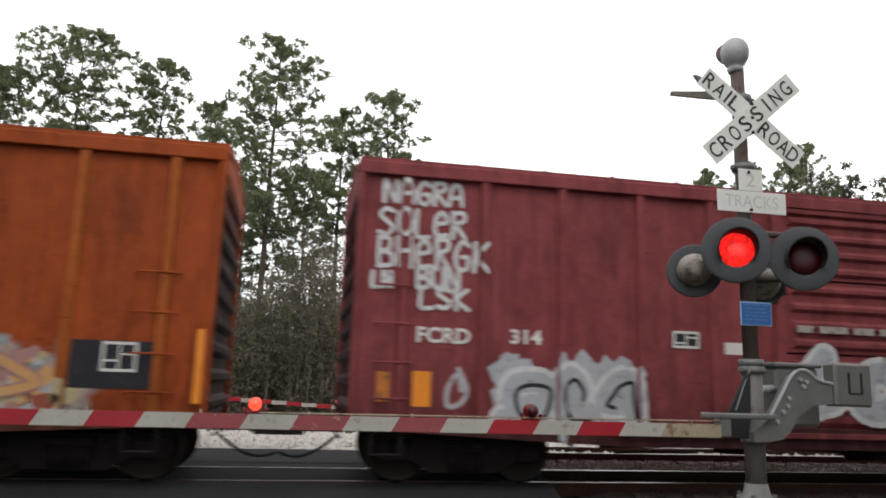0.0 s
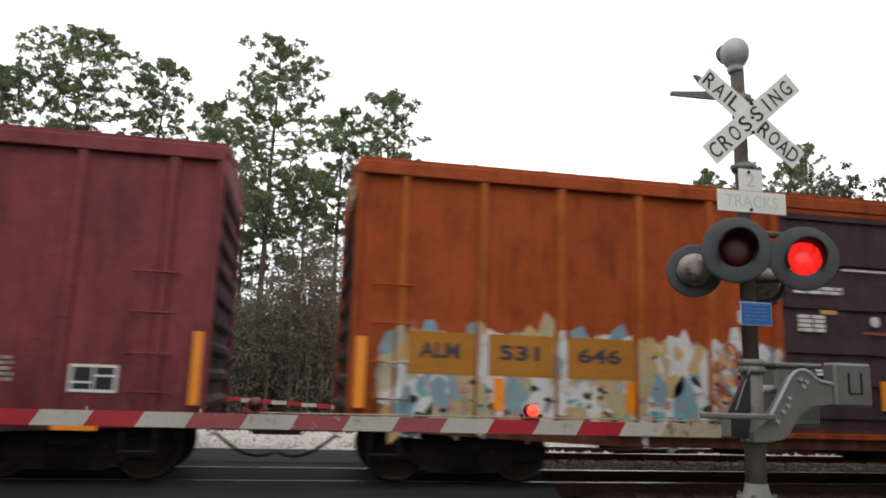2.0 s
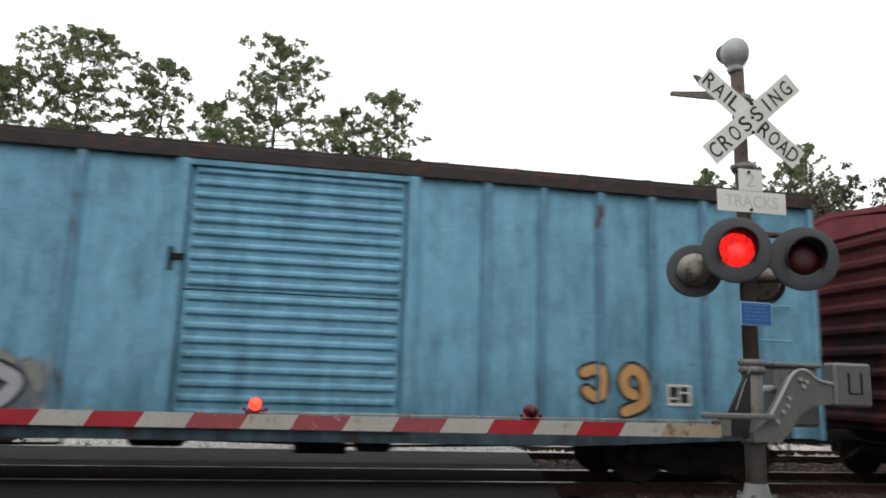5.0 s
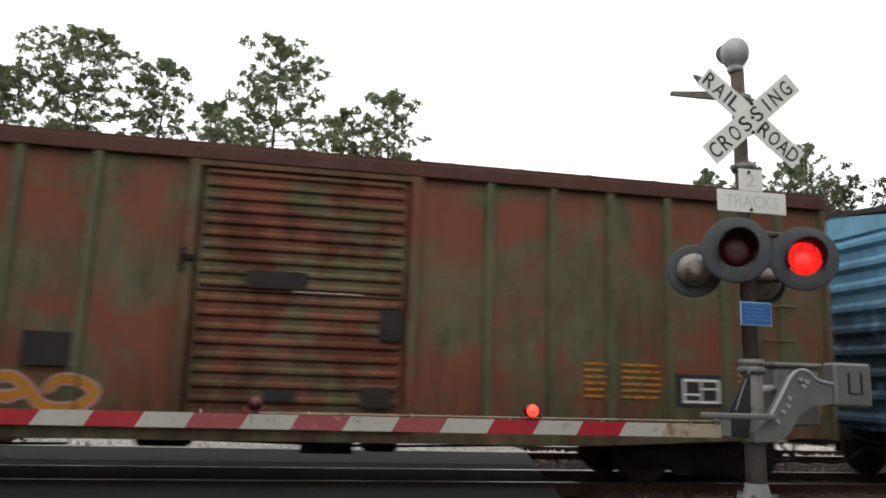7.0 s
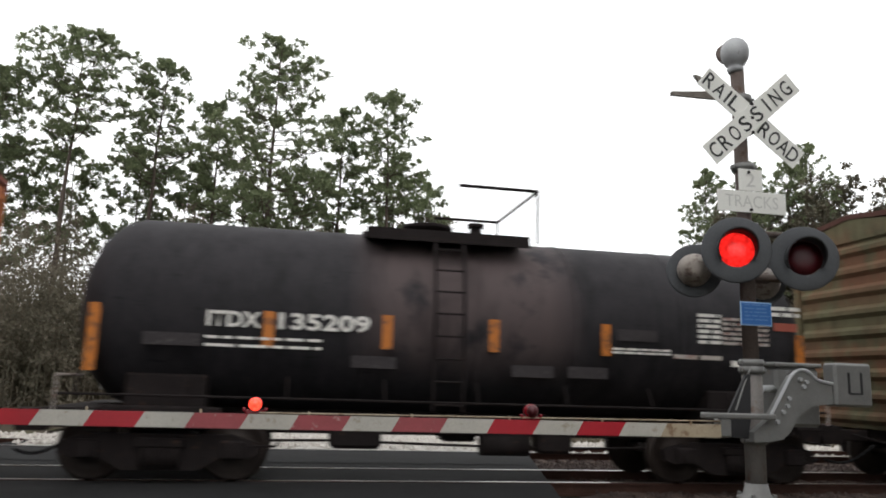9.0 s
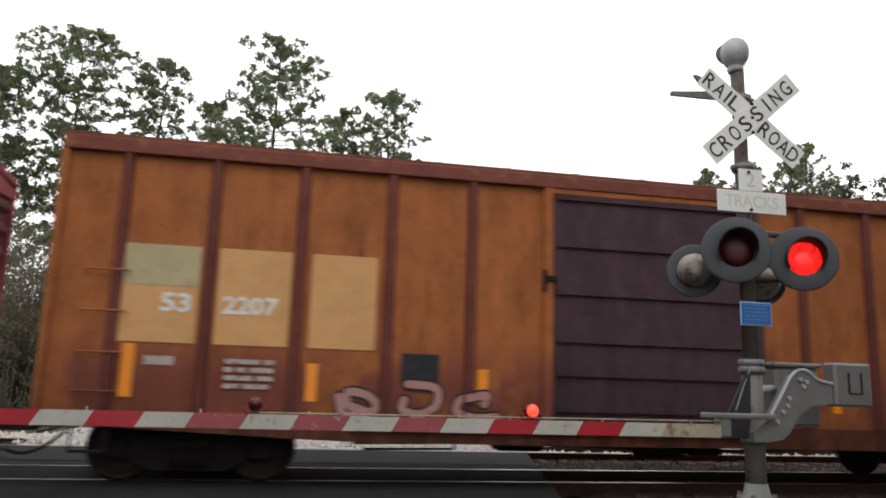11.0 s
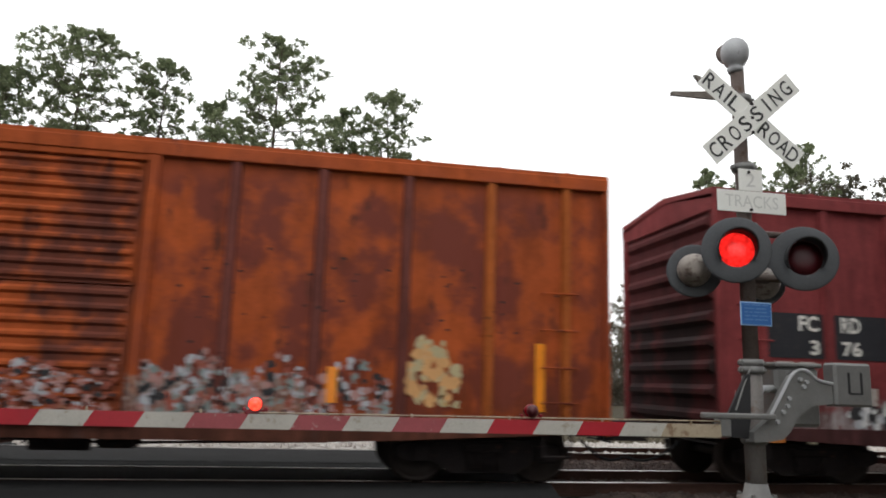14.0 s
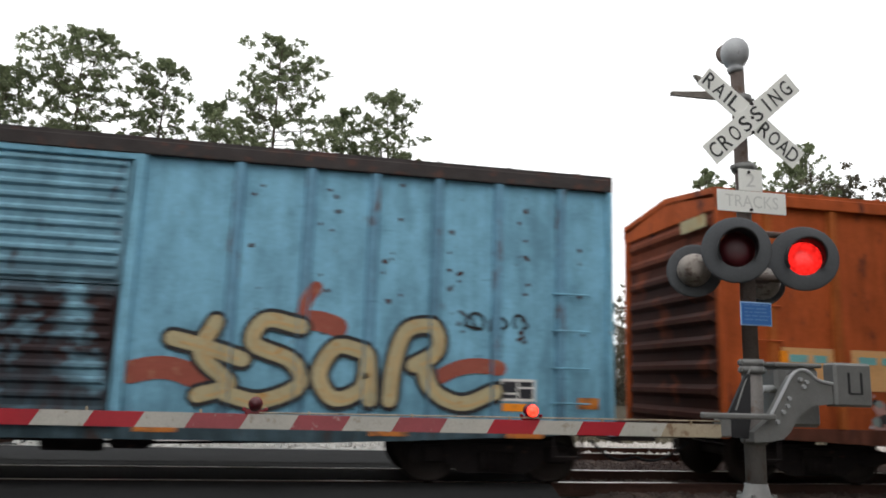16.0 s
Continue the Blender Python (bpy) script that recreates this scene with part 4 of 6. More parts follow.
for (a, b), t1, t2 in (((-6.85, -6.2), "FC", "2"), ((-6.02, -5.4), "RD", "03")):
    mark(c3, a, b, 1.68, 2.52, G["plate_black"], "number_panel", "black number panel", -EDGE - 0.002)
    off = 0.26 if t1 == "FC" else 0.06
    letters(t1, a + off, a + off + 0.3, 2.28, 2.5, TXT, M["letter_white"], c3)
    letters(t2, a + off + (0.17 if t2 == "2" else 0), a + off + 0.3, 1.94, 2.16, TXT, M["letter_white"], c3)
graffiti(c3, -6.3, -3.0, 0.75, 1.55, 5, 41, G["silver"], G["charcoal"], TXT, 0.16, "grey graffiti with a black edge")
mark(c3, -7.42, -6.98, 1.06, 1.24, M["reflector_worn"])
mark(c3, 6.8, 7.24, 1.05, 1.24, M["reflector_worn"])
framed(c3, 5.21, 5.57, 1.13, 1.42)
graffiti(c3, 3.9, 4.95, 0.95, 1.85, 2, 44, G["peach"], G["black_fade"], TXT, 0.14, "brown graffiti")

GREEN_RUST = (0.18, 0.062, 0.038)
paint = car_paint("green_paint", (0.115, 0.105, 0.06), 0.66, (0.13, 0.05, 0.03), 0.25, stains=[(-7.6, 7.6, 2.9, 4.1, GREEN_RUST, 0.46, 2), (-7.6, 7.6, 0.6, 2.4, GREEN_RUST, 0.5, 8), (-1.4, 1.5, 0.6, 4.1, (0.1, 0.034, 0.022), 0.5, 5)])
c4 = boxcar(4, "faded olive green boxcar blotched with red-brown rust", paint, (-6.7, -5.82, -4.97, -4.2, -3.4, -2.5, 2.55, 3.45, 4.3, 5.17, 6.03, 6.95), (-1.25, 1.45), "ribbed", paint, fascia=plain("roof_brown", (0.085, 0.04, 0.032), 0.8, var=0.4, scale=3), ribs=9, post_mat=POST_GREEN, ends=(-7.6, 7.73))
for (a, b), t1, t2 in (((-6.56, -5.9), "FC", "2"), ((-5.72, -5.04), "RD", "25")):
    mark(c4, a, b, 1.44, 2.03, G["plate_black"], "number_panel", "black number panel", -EDGE - 0.002)
    off = 0.3 if t1 == "FC" else 0.04
    letters(t1, a + off, a + off + 0.3, 1.8, 2.0, TXT, M["letter_white"], c4)
    letters(t2, a + off + (0.17 if t2 == "2" else 0), a + off + 0.3, 1.5, 1.71, TXT, M["letter_white"], c4)
mark(c4, 5.15, 6.0, 1.12, 1.56, G["plate_black"], "repainted_patch", "black repainted patch")
framed(c4, 5.36, 5.92, 1.17, 1.5)
for a, b in ((3.92, 4.26), (4.46, 5.05), (6.2, 6.85)):
    bars(c4, a, b, 1.16, 1.68, 6, TXT, G["ochre"], 12, fill=0.4)
mark(c4, 7.0, 7.5, 1.08, 1.27, M["reflector_worn"])
mark(c4, -7.3, -6.85, 1.1, 1.27, M["reflector_worn"])
for x, z, w, h in ((-0.6, 2.45, 0.75, 0.22), (1.1, 1.85, 0.3, 0.4), (-3.1, 1.4, 0.6, 0.4), (-0.3, 1.05, 0.4, 0.15), (0.9, 1.0, 0.4, 0.25)):
    mark(c4, x, x + w, z, z + h, G["black_fade"], "repainted_patch", "dark rubbed patch", -SIDE - 0.066)
graffiti(c4, -4.4, -2.2, 0.85, 1.4, 3, 52, G["ochre"], G["rose"], TXT, 0.1, "faded orange graffiti")
bars(c4, 0.0, 0.85, 2.4, 2.43, 1, -SIDE - 0.07, M["letter_dim"], 3)

# ---- tank car ----
def tank_car():
    t = thing("tank_car", "black tank car with white lettering and a top platform", "tank car", "wagons of the freight train")
    wagons.append((t, CENTRES[5]))
    R, zc = 1.3, 2.2
    bm = bmesh.new()
    prof = [(-5.3, 0.02), (-5.27, 0.35), (-5.2, 0.7), (-5.06, 1.0), (-4.86, 1.2), (-4.6, R)]
    prof += [(-4.6 + 9.2 * i / 8, R) for i in range(1, 9)] + [(-a, r) for a, r in prof[-2::-1]]
    lathe(bm, prof, "x", (0, 0, zc), 48)
    part("tank_shell", bm, M["tank_black"], t)
    for x in (-3.0, -1.55, 0.0, 1.4, 3.0):
        bm = bmesh.new()
        lathe(bm, [(x - 0.03, R + 0.001), (x - 0.02, R + 0.008), (x + 0.02, R + 0.008), (x + 0.03, R + 0.001)], "x", (0, 0, zc), 48)
        part("weld_band", bm, M["tank_black"], t)
    for s in (-1, 1):
        part("saddle", boxes((s * 4.0 - 0.5, s * 4.0 + 0.5, -1.1, 1.1, 0.85, 1.35), bevel=0.03), M["iron"], t)
        truck(t, s * 4.0)
        coupler(t, s * 5.1, s)
        part("end_platform", boxes((s * 5.0 - 0.3, s * 5.0 + 0.3, -1.4, 1.4, 0.82, 0.92), bevel=0.01), M["iron"], t)
        bm = bmesh.new()
        tube(bm, [(s * 5.2, -1.4, 0.9), (s * 5.2, -1.4, 1.3), (s * 5.2, -0.3, 1.3)], 0.016, 6)
        part("grab_iron", bm, M["letter_dim"], t)
        part("side_bearing", boxes((s * 4.0 - 0.7, s * 4.0 + 0.7, -1.32, -1.18, 0.72, 0.95), bevel=0.02), M["iron"], t)
    for y in (-1.36, 1.36):
        bm = bmesh.new()
        tube(bm, [(-5.2, y, 1.08), (5.2, y, 1.08)], 0.017, 6)
        for i in range(9):
            tube(bm, [(-5.0 + 1.25 * i, y, 1.08), (-5.0 + 1.25 * i, y * 0.88, 1.35)], 0.013, 6)
        part("handrail", bm, M["iron"], t)
    underframe(t, 5.1)
    bm = boxes((-0.25, 0.25, -0.25, 0.25, 0.5, 0.95), (-0.45, 0.4, -0.5, -0.3, 0.6, 0.66), bevel=0.03)
    part("outlet_valve", bm, M["iron"], t)
    # top platform, manway and railing
    bm = boxes((-1.57, 0.75, -1.15, -0.3, 3.36, 3.4), (-1.57, 0.75, 0.3, 1.15, 3.36, 3.4), (-1.57, -1.2, -0.3, 0.3, 3.46, 3.52), (0.4, 0.75, -0.3, 0.3, 3.46, 3.52), (-1.57, 0.75, -1.17, -1.13, 3.26, 3.42))
    part("platform", bm, M["iron"], t)
    bm = bmesh.new()
    lathe(bm, [(3.4, 0.32), (3.62, 0.32), (3.64, 0.4), (3.7, 0.4), (3.74, 0.2), (3.75, 0.02)], "z", (-0.55, 0, 0), 24)
    rod(bm, (0.2, -0.1, 3.4), (0.2, -0.1, 3.72), 0.1)
    rod(bm, (0.2, -0.1, 3.72), (0.2, -0.1, 3.78), 0.14)
    box(bm, -1.3, -0.95, -0.4, -0.1, 3.4, 3.58, bevel=0.03)
    part("manway", bm, M["iron"], t)
    # guard rail: one bent bar round the platform's end, on two posts
    bm = bmesh.new()
    tube(bm, [(-0.3, -1.12, 4.11), (0.87, -1.12, 4.11), (0.87, 1.08, 4.11), (-0.25, 1.08, 4.11)], 0.026, 8)
    for x, y in ((0.87, -1.12), (0.87, 1.08), (-0.25, 1.08)):
        rod(bm, (x, y, 3.34), (x, y, 4.11), 0.022, n=8)
    part("safety_rail", bm, M["iron"], t)
    bm = bmesh.new()
    for x in (-0.62, -0.22):
        tube(bm, [(x, -1.38, 0.95), (x, -1.38, 2.3), (x, -1.28, 2.9), (x, -1.14, 3.36)], 0.02, 6)
    ladder = part("ladder", bm, M["iron"], t)
    for i in range(8):
        z = 1.05 + 0.3 * i
        y = -1.38 if z < 2.3 else -1.38 + 0.24 * ((z - 2.3) / 1.06) ** 1.4
        bm = bmesh.new()
        rod(bm, (-0.62, y, z), (-0.22, y, z), 0.014, n=6)
        part("rung", bm, M["iron"], ladder)
    F = -R - 0.012
    letters("ITDX", -3.55, -2.88, 1.96, 2.16, F, M["letter_white"], t)
    letters("135209", -2.66, -1.48, 1.95, 2.17, F, M["letter_white"], t)
    bars(t, -3.55, -2.1, 1.64, 1.84, 2, F - 0.04, M["letter_white"], 4, fill=0.35)
    for x, z0, z1 in ((-4.98, 1.36, 2.2), (-2.85, 1.72, 2.18), (-1.32, 1.75, 2.2), (0.14, 1.77, 2.21), (1.76, 1.78, 2.22), (4.88, 1.4, 2.2)):
        mark(t, x, x + 0.14, z0, z1, M["reflector_worn"], y=F + 0.006 if abs(x) < 4.6 else -1.2)
    for a, b, lo, hi, n, mm in ((3.24, 3.6, 1.98, 2.44, 6, "letter_white"), (3.62, 4.36, 1.98, 2.4, 6, "letter_dim"), (4.34, 4.9, 2.42, 2.6, 2, "letter_white"), (1.92, 2.8, 1.8, 1.9, 2, "letter_white"), (2.85, 3.6, 1.74, 1.84, 1, "letter_dim"), (3.75, 4.2, 1.64, 1.78, 1, "letter_white")):
        bars(t, a, b, lo, hi, n, F, M[mm], 6, fill=0.6)
    mark(t, 4.46, 4.84, 2.24, 2.36, G["brick"], "label_plate", y=F + 0.004)
    for a, b, z in ((0.5, 1.1, 1.45), (1.3, 1.9, 1.46), (-1.7, -1.1, 1.5), (2.0, 2.6, 2.0), (-4.3, -3.6, 1.7)):
        mark(t, a, b, z, z + 0.16, M["dull_plate"], "label_plate", y=-1.19 if z < 1.6 else F)
    return t


tank_car()

paint = car_paint("light_orange_paint", (0.36, 0.12, 0.04), 0.66, (0.17, 0.045, 0.03), 0.18, stains=[(-7.6, 7.6, 0.6, 1.6, (0.2, 0.06, 0.045), 0.44, 6)])
c6 = boxcar(6, "light orange boxcar with peach number panels and dark red posts", paint, POSTS_A, (-1.35, 1.65), "plug", M["purple_door"], fascia=plain("chord_red", (0.17, 0.055, 0.04), 0.7, var=0.3, scale=3, dirt=(0.26, 0.1, 0.05)), post_mat=POST_DARK, ends=(-7.73, 7.6), sill_mat=SILL_RUST)
for a, b in ((-6.88, -5.98), (-5.76, -4.86), (-4.6, -3.76)):
    mark(c6, a, b, 1.72, 2.93, G["peach"], "number_panel", "peach painted number panel", -EDGE - 0.002)
mark(c6, -6.88, -5.98, 2.42, 2.93, G["cream"], "number_panel", "cream patch", -EDGE - 0.006)
letters("53", -6.42, -6.06, 2.1, 2.34, TXT, M["letter_white"], c6)
letters("2207", -5.68, -5.0, 2.1, 2.33, TXT, M["letter_white"], c6)
for x, z0, z1 in ((-6.8, 1.06, 1.7), (-4.6, 1.06, 1.53), (-2.38, 1.08, 1.53), (2.9, 1.08, 1.53), (5.0, 1.08, 1.53), (7.4, 1.0, 1.8)):
    mark(c6, x, x + 0.14, z0, z1, M["reflector"], y=-EDGE - 0.004)
bars(c6, -5.6, -5.0, 1.15, 1.55, 4, TXT, M["letter_dim"], 2)
mark(c6, -6.55, -6.2, 1.45, 1.56, M["letter_dim"], "label_plate")
mark(c6, -3.4, -2.9, 1.3, 1.7, G["plate_black"], "repainted_patch", "black repainted patch")
graffiti(c6, -4.3, -2.0, 0.8, 1.35, 3, 63, G["rose"], G["black_fade"], TXT, 0.1, "dull graffiti")

paint = car_paint("golden_red_paint", (0.22, 0.042, 0.044), 0.66, (0.08, 0.025, 0.022), 0.2, patches=[(-6.5, -2.0, 0.6, 1.15, [(0.3, 0.27, 0.27), (0.16, 0.03, 0.035), (0.42, 0.4, 0.4), (0.12, 0.08, 0.08)], 2.4, 7.0)])
c7 = boxcar(7, "dark red boxcar with faded pale company lettering and black number panels", paint, POSTS_A, (-1.5, 1.4), "panelled", paint, end_mat=END_RED, ends=(-7.68, 7.6), sill_mat=SILL_RED)
for (a, b), t1, t2 in (((-6.85, -5.95), "FC", "3"), ((-5.75, -4.85), "RD", "76")):
    mark(c7, a, b, 1.85, 2.5, G["plate_black"], "number_panel", "black number panel", -EDGE - 0.002)
    off = 0.5 if t1 == "FC" else 0.1
    letters(t1, a + off, a + off + 0.33, 2.24, 2.47, TXT, M["letter_white"], c7)
    letters(t2, a + off + (0.17 if t2 == "3" else 0), a + off + 0.33, 1.9, 2.12, TXT, M["letter_white"], c7)
# company name: one plain faded block a letter
for z, cols in ((3.5, (2.72, 3.04, 3.86, 4.14, 4.95, 5.24)), (3.06, (2.72, 3.04, 3.88, 4.14, 4.95, 5.24, 6.1, 6.4)), (2.62, (2.72, 3.04, 3.88, 4.14, 4.95, 5.24, 6.1, 6.4))):
    for x in cols:
        part("faded_block", boxes((x, x + 0.2, TXT - 0.002, TXT, z, z + 0.29)), FADED, c7, "faded pale block of paint")
graffiti(c7, 2.0, 4.9, 1.0, 1.85, 4, 71, G["black_fade"], G["white"], TXT, 0.1, "white-edged dark graffiti")
flakes(c7, 1.8, 4.9, 0.85, 1.7, 70, [G["white"], G["black_fade"]], 72, -EDGE - 0.002, (0.03, 0.12), 1.5, label="scuffed white and dark graffiti")
framed(c7, 5.02, 5.48, 1.37, 1.68)
mark(c7, 6.28, 6.75, 1.4, 1.55, G["plate_black"], "repainted_patch", "black repainted patch")
mark(c7, -2.33, -1.86, 2.92, 3.0, M["letter_white"], "label_plate")
bars(c7, -2.45, -1.76, 1.86, 2.05, 2, TXT, M["letter_white"], 4, fill=0.8)
mark(c7, -2.44, -1.77, 1.4, 1.8, M["letter_navy"], "stencil_panel", "dark stencil panel")
bars(c7, -6.75, -6.1, 1.6, 1.8, 2, TXT, M["letter_dim"], 5, fill=0.4)
flakes(c7, -5.6, -2.0, 0.85, 1.35, 130, [G["white"], G["silver"], G["charcoal"]], 75, -EDGE - 0.002, (0.03, 0.12), 1.1, 0.2, label="scuffed white and grey graffiti")
flakes(c7, -7.4, -6.9, 1.1, 1.4, 24, [G["silver"], G["rose"]], 76, -EDGE - 0.002, (0.02, 0.06))
graffiti(c7, -4.7, -3.4, 0.95, 1.75, 2, 75, G["silver"], G["rose"], TXT, 0.05, "thin white graffiti")
mark(c7, -4.52, -4.05, 1.5, 1.78, M["letter_white"], "label_plate", "white worn label")
mark(c7, -5.6, -5.1, 1.2, 1.45, M["letter_dim"], "label_plate", "worn pale label")
mark(c7, -6.72, -6.28, 1.36, 1.54, G["plate_black"], "repainted_patch", "black repainted patch")
bars(c7, -0.2, 0.9, 2.66, 2.72, 1, -SIDE - 0.065, M["letter_dim"], 6)
bars(c7, -0.2, 0.9, 2.2, 2.26, 1, -SIDE - 0.065, M["letter_dim"], 7)
for x in (-7.2, -4.2, 3.9, 6.3):
    mark(c7, x, x + 0.5, 0.66, 0.78, M["reflector_worn"], y=-1.535)

paint = car_paint("rust_orange_paint", (0.39, 0.08, 0.02), 0.6, (0.1, 0.03, 0.02), 0.2, patches=[(-1.45, 3.6, 0.5, 1.35, [(0.3, 0.24, 0.24), (0.22, 0.06, 0.03), (0.42, 0.38, 0.36), (0.12, 0.09, 0.08), (0.36, 0.18, 0.12)], 2.6, 13.0)],
                  stains=[(-2.6, -1.3, 0.6, 3.2, (0.05, 0.03, 0.025), 0.5, 4), (1.5, 7.6, 0.6, 4.0, (0.17, 0.04, 0.025), 0.5, 9)])
door_rust = car_paint("door_rust", (0.42, 0.09, 0.024), 0.54, (0.09, 0.03, 0.022), 0.3, stains=[(-1.6, 1.5, 0.6, 4.1, (0.14, 0.04, 0.025), 0.5, 3)])
c8 = boxcar(8, "rusty orange boxcar with a ribbed rust-streaked door", paint, POSTS_A, (-1.55, 1.42), "ribbed", door_rust, post_mat=[POST_ORANGE, POST_ORANGE, POST_ORANGE, POST_DARK, POST_DARK, POST_DARK, POST_DARK, POST_DARK, POST_ORANGE, POST_ORANGE], end_mat=END_ORANGE, ends=(-7.8, 7.6), sill_mat=SILL_RUST)
for a, b, lo in ((-6.8, -5.95, 1.41), (-5.66, -4.84, 1.41), (-4.45, -3.74, 1.62)):
    mark(c8, a, b, lo, 2.0, G["peach"], "number_panel", "peach painted panel", -EDGE - 0.002)
    bars(c8, a + 0.12, b - 0.12, 1.72, 1.9, 1, TXT, G["teal"] if a < -5 else G["tan"], 3)
flakes(c8, -5.4, -1.8, 0.8, 1.5, 240, [G["silver"], G["grey_green"], G["charcoal"], G["rose"]], 81, -EDGE - 0.004, (0.03, 0.11), 1.0, 0.35, label="scuffed grey and black graffiti")
graffiti(c8, -5.1, -3.5, 0.8, 1.6, 2, 81, G["grey_green"], G["charcoal"], TXT, 0.1, "black and grey graffiti")
flakes(c8, -4.6, -3.8, 1.8, 2.1, 26, [G["cream"], G["rose"]], 82, -EDGE - 0.004, (0.02, 0.08), 0.9)
flakes(c8, -2.6, -1.75, 0.9, 2.5, 30, [G["black_fade"]], 83, -EDGE - 0.006, (0.03, 0.1), 1.8, label="black scorched rust marks")
flakes(c8, 1.6, 4.6, 0.85, 1.65, 460, [G["silver"], G["rose"], G["charcoal"], G["brick"], G["grey_green"]], 89, -EDGE - 0.004, (0.018, 0.06), 1.2, 0.3, label="flaking pale and rusty graffiti")
flakes(c8, 4.85, 5.5, 1.05, 1.95, 60, [G["cream"], G["peach"]], 88, -EDGE - 0.004, (0.03, 0.1), 1.2, 0.5, label="cream flaking graffiti")
flakes(c8, -1.4, 1.3, 0.85, 1.5, 420, [G["rose"], G["rose"], G["silver"], G["charcoal"], G["brick"], G["brick"]], 90, -SIDE - 0.055, (0.02, 0.065), 0.7, 0.2, label="flaking grey and pink graffiti on the door")
flakes(c8, 1.6, 7.2, 1.7, 3.0, 60, [G["black_fade"]], 91, -EDGE - 0.002, (0.012, 0.04), 0.5, label="small dark rust nicks")
for x, z0, z1 in ((-6.83, 1.0, 1.95), (-3.72, 1.0, 1.45), (3.8, 1.05, 1.5), (6.55, 1.0, 1.9)):
    mark(c8, x, x + 0.13, z0, z1, M["reflector"], y=-EDGE - 0.008)

paint = car_paint("sky_paint", (0.2, 0.43, 0.57), 0.66, (0.13, 0.05, 0.035), 0.07)
worn_door = car_paint("worn_blue_door", (0.2, 0.38, 0.48), 0.6, (0.06, 0.032, 0.03), 0.1, stains=[(-1.6, 1.4, 0.6, 2.5, (0.035, 0.02, 0.02), 0.4, 7)])
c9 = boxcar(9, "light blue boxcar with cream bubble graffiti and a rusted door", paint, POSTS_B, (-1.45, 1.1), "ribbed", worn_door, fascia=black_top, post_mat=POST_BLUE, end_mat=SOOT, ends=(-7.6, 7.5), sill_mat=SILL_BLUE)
bubble = [[smooth(q)] for q in (
    [(1.75, 1.78), (2.1, 1.7), (2.6, 1.55)], [(2.25, 2.0), (2.1, 1.6), (2.45, 1.25), (2.1, 1.1)],
    [(3.3, 1.98), (2.85, 2.05), (2.72, 1.75), (3.2, 1.55), (3.3, 1.25), (2.85, 1.05), (2.45, 1.12)],
    [(4.1, 1.7), (3.75, 1.75), (3.55, 1.4), (3.75, 1.1), (4.1, 1.25), (4.15, 1.65), (4.2, 1.1)],
    [(4.45, 1.1), (4.5, 1.6), (4.65, 2.0), (5.0, 2.05), (5.05, 1.75), (4.75, 1.55)], [(4.85, 1.6), (5.0, 1.25), (5.4, 1.08), (5.85, 1.25)])]
graffiti(c9, 0, 0, 0, 0, 0, 0, G["cream"], G["charcoal"], TXT - 0.006, 0.185, "cream and tan bubble graffiti with a black edge", bubble, G["tan"])
bm = bmesh.new()
for a, b, w in (((1.3, 1.35), (2.1, 1.3), 0.28), ((5.0, 1.35), (5.9, 1.55), 0.2), ((3.3, 1.95), (3.45, 2.5), 0.16), ((3.15, 2.0), (3.75, 2.0), 0.26)):
    ribbon(bm, curl(a, b, 0.12), w, -EDGE - 0.004)
part("graffiti_fill", over_posts(bm, c9), G["brick"], c9, "brick red graffiti flare")
bm = bmesh.new()
for group in wild_strokes(5.42, 6.35, 1.95, 2.35, 3, 95):
    for q in group:
        ribbon(bm, q, 0.035, TXT)
part("sprayed_tag", bm, G["charcoal"], c9, "dark sprayed tag")
framed(c9, 5.92, 6.4, 1.13, 1.42)
mark(c9, 5.95, 6.4, 1.0, 1.1, M["reflector"])
rng = random.Random(9)
bm = bmesh.new()
for k in range(60):
    x, z = rng.choice((5.3, 4.4, 3.55, 4.63, 6.2, 6.2, 7.1, 2.7)) + rng.uniform(-0.12, 0.12), rng.uniform(1.9, 3.95)
    w = rng.uniform(0.01, 0.035)
    bm.faces.new([bm.verts.new((x + w * rng.uniform(0.6, 1.6) * math.cos(a), -EDGE - 0.0003 * (k % 9), z + w * rng.uniform(0.6, 1.6) * math.sin(a))) for a in [2 * math.pi * i / 7 for i in range(7)]])
tagged(part("rust_spots", bm, M["rust_spot"], c9, "small rust spots"), kind="stuff")
for x in (4.2, 1.4, 6.0):
    mark(c9, x, x + 0.5, 0.66, 0.78, M["reflector_worn"], y=-1.535)
mark(c9, 7.0, 7.3, 1.05, 1.2, M["reflector_worn"])

for wagon, x in ((c1, -7.6), (c8, -7.8)):
    part("end_placard", boxes((x - 0.04, x - 0.015, -1.3, -0.6, 3.74, 3.94), bevel=0.003), G["cream"], wagon, "pale placard on the end")

# ---- crossing signal ----
flashers = []


def flasher(parent, x, y, z, r, lit, name="lens"):
    """A round lens that turns in its housing: glowing on one face, dark on the other."""
    bm = bmesh.new()
    lathe(bm, [(-0.035, 0.002), (-0.03, r * 0.5), (-0.006, r), (0.006, r), (0.03, r * 0.5), (0.035, 0.002)], "y", n=28)
    for f in bm.faces:
        f.material_index = 0 if f.calc_center_median().y < 0 else 1
    ob = part(name, bm, [lit, M["dark_lens"]], parent, "red signal lens")
    ob.location = (x, y, z)
    return ob


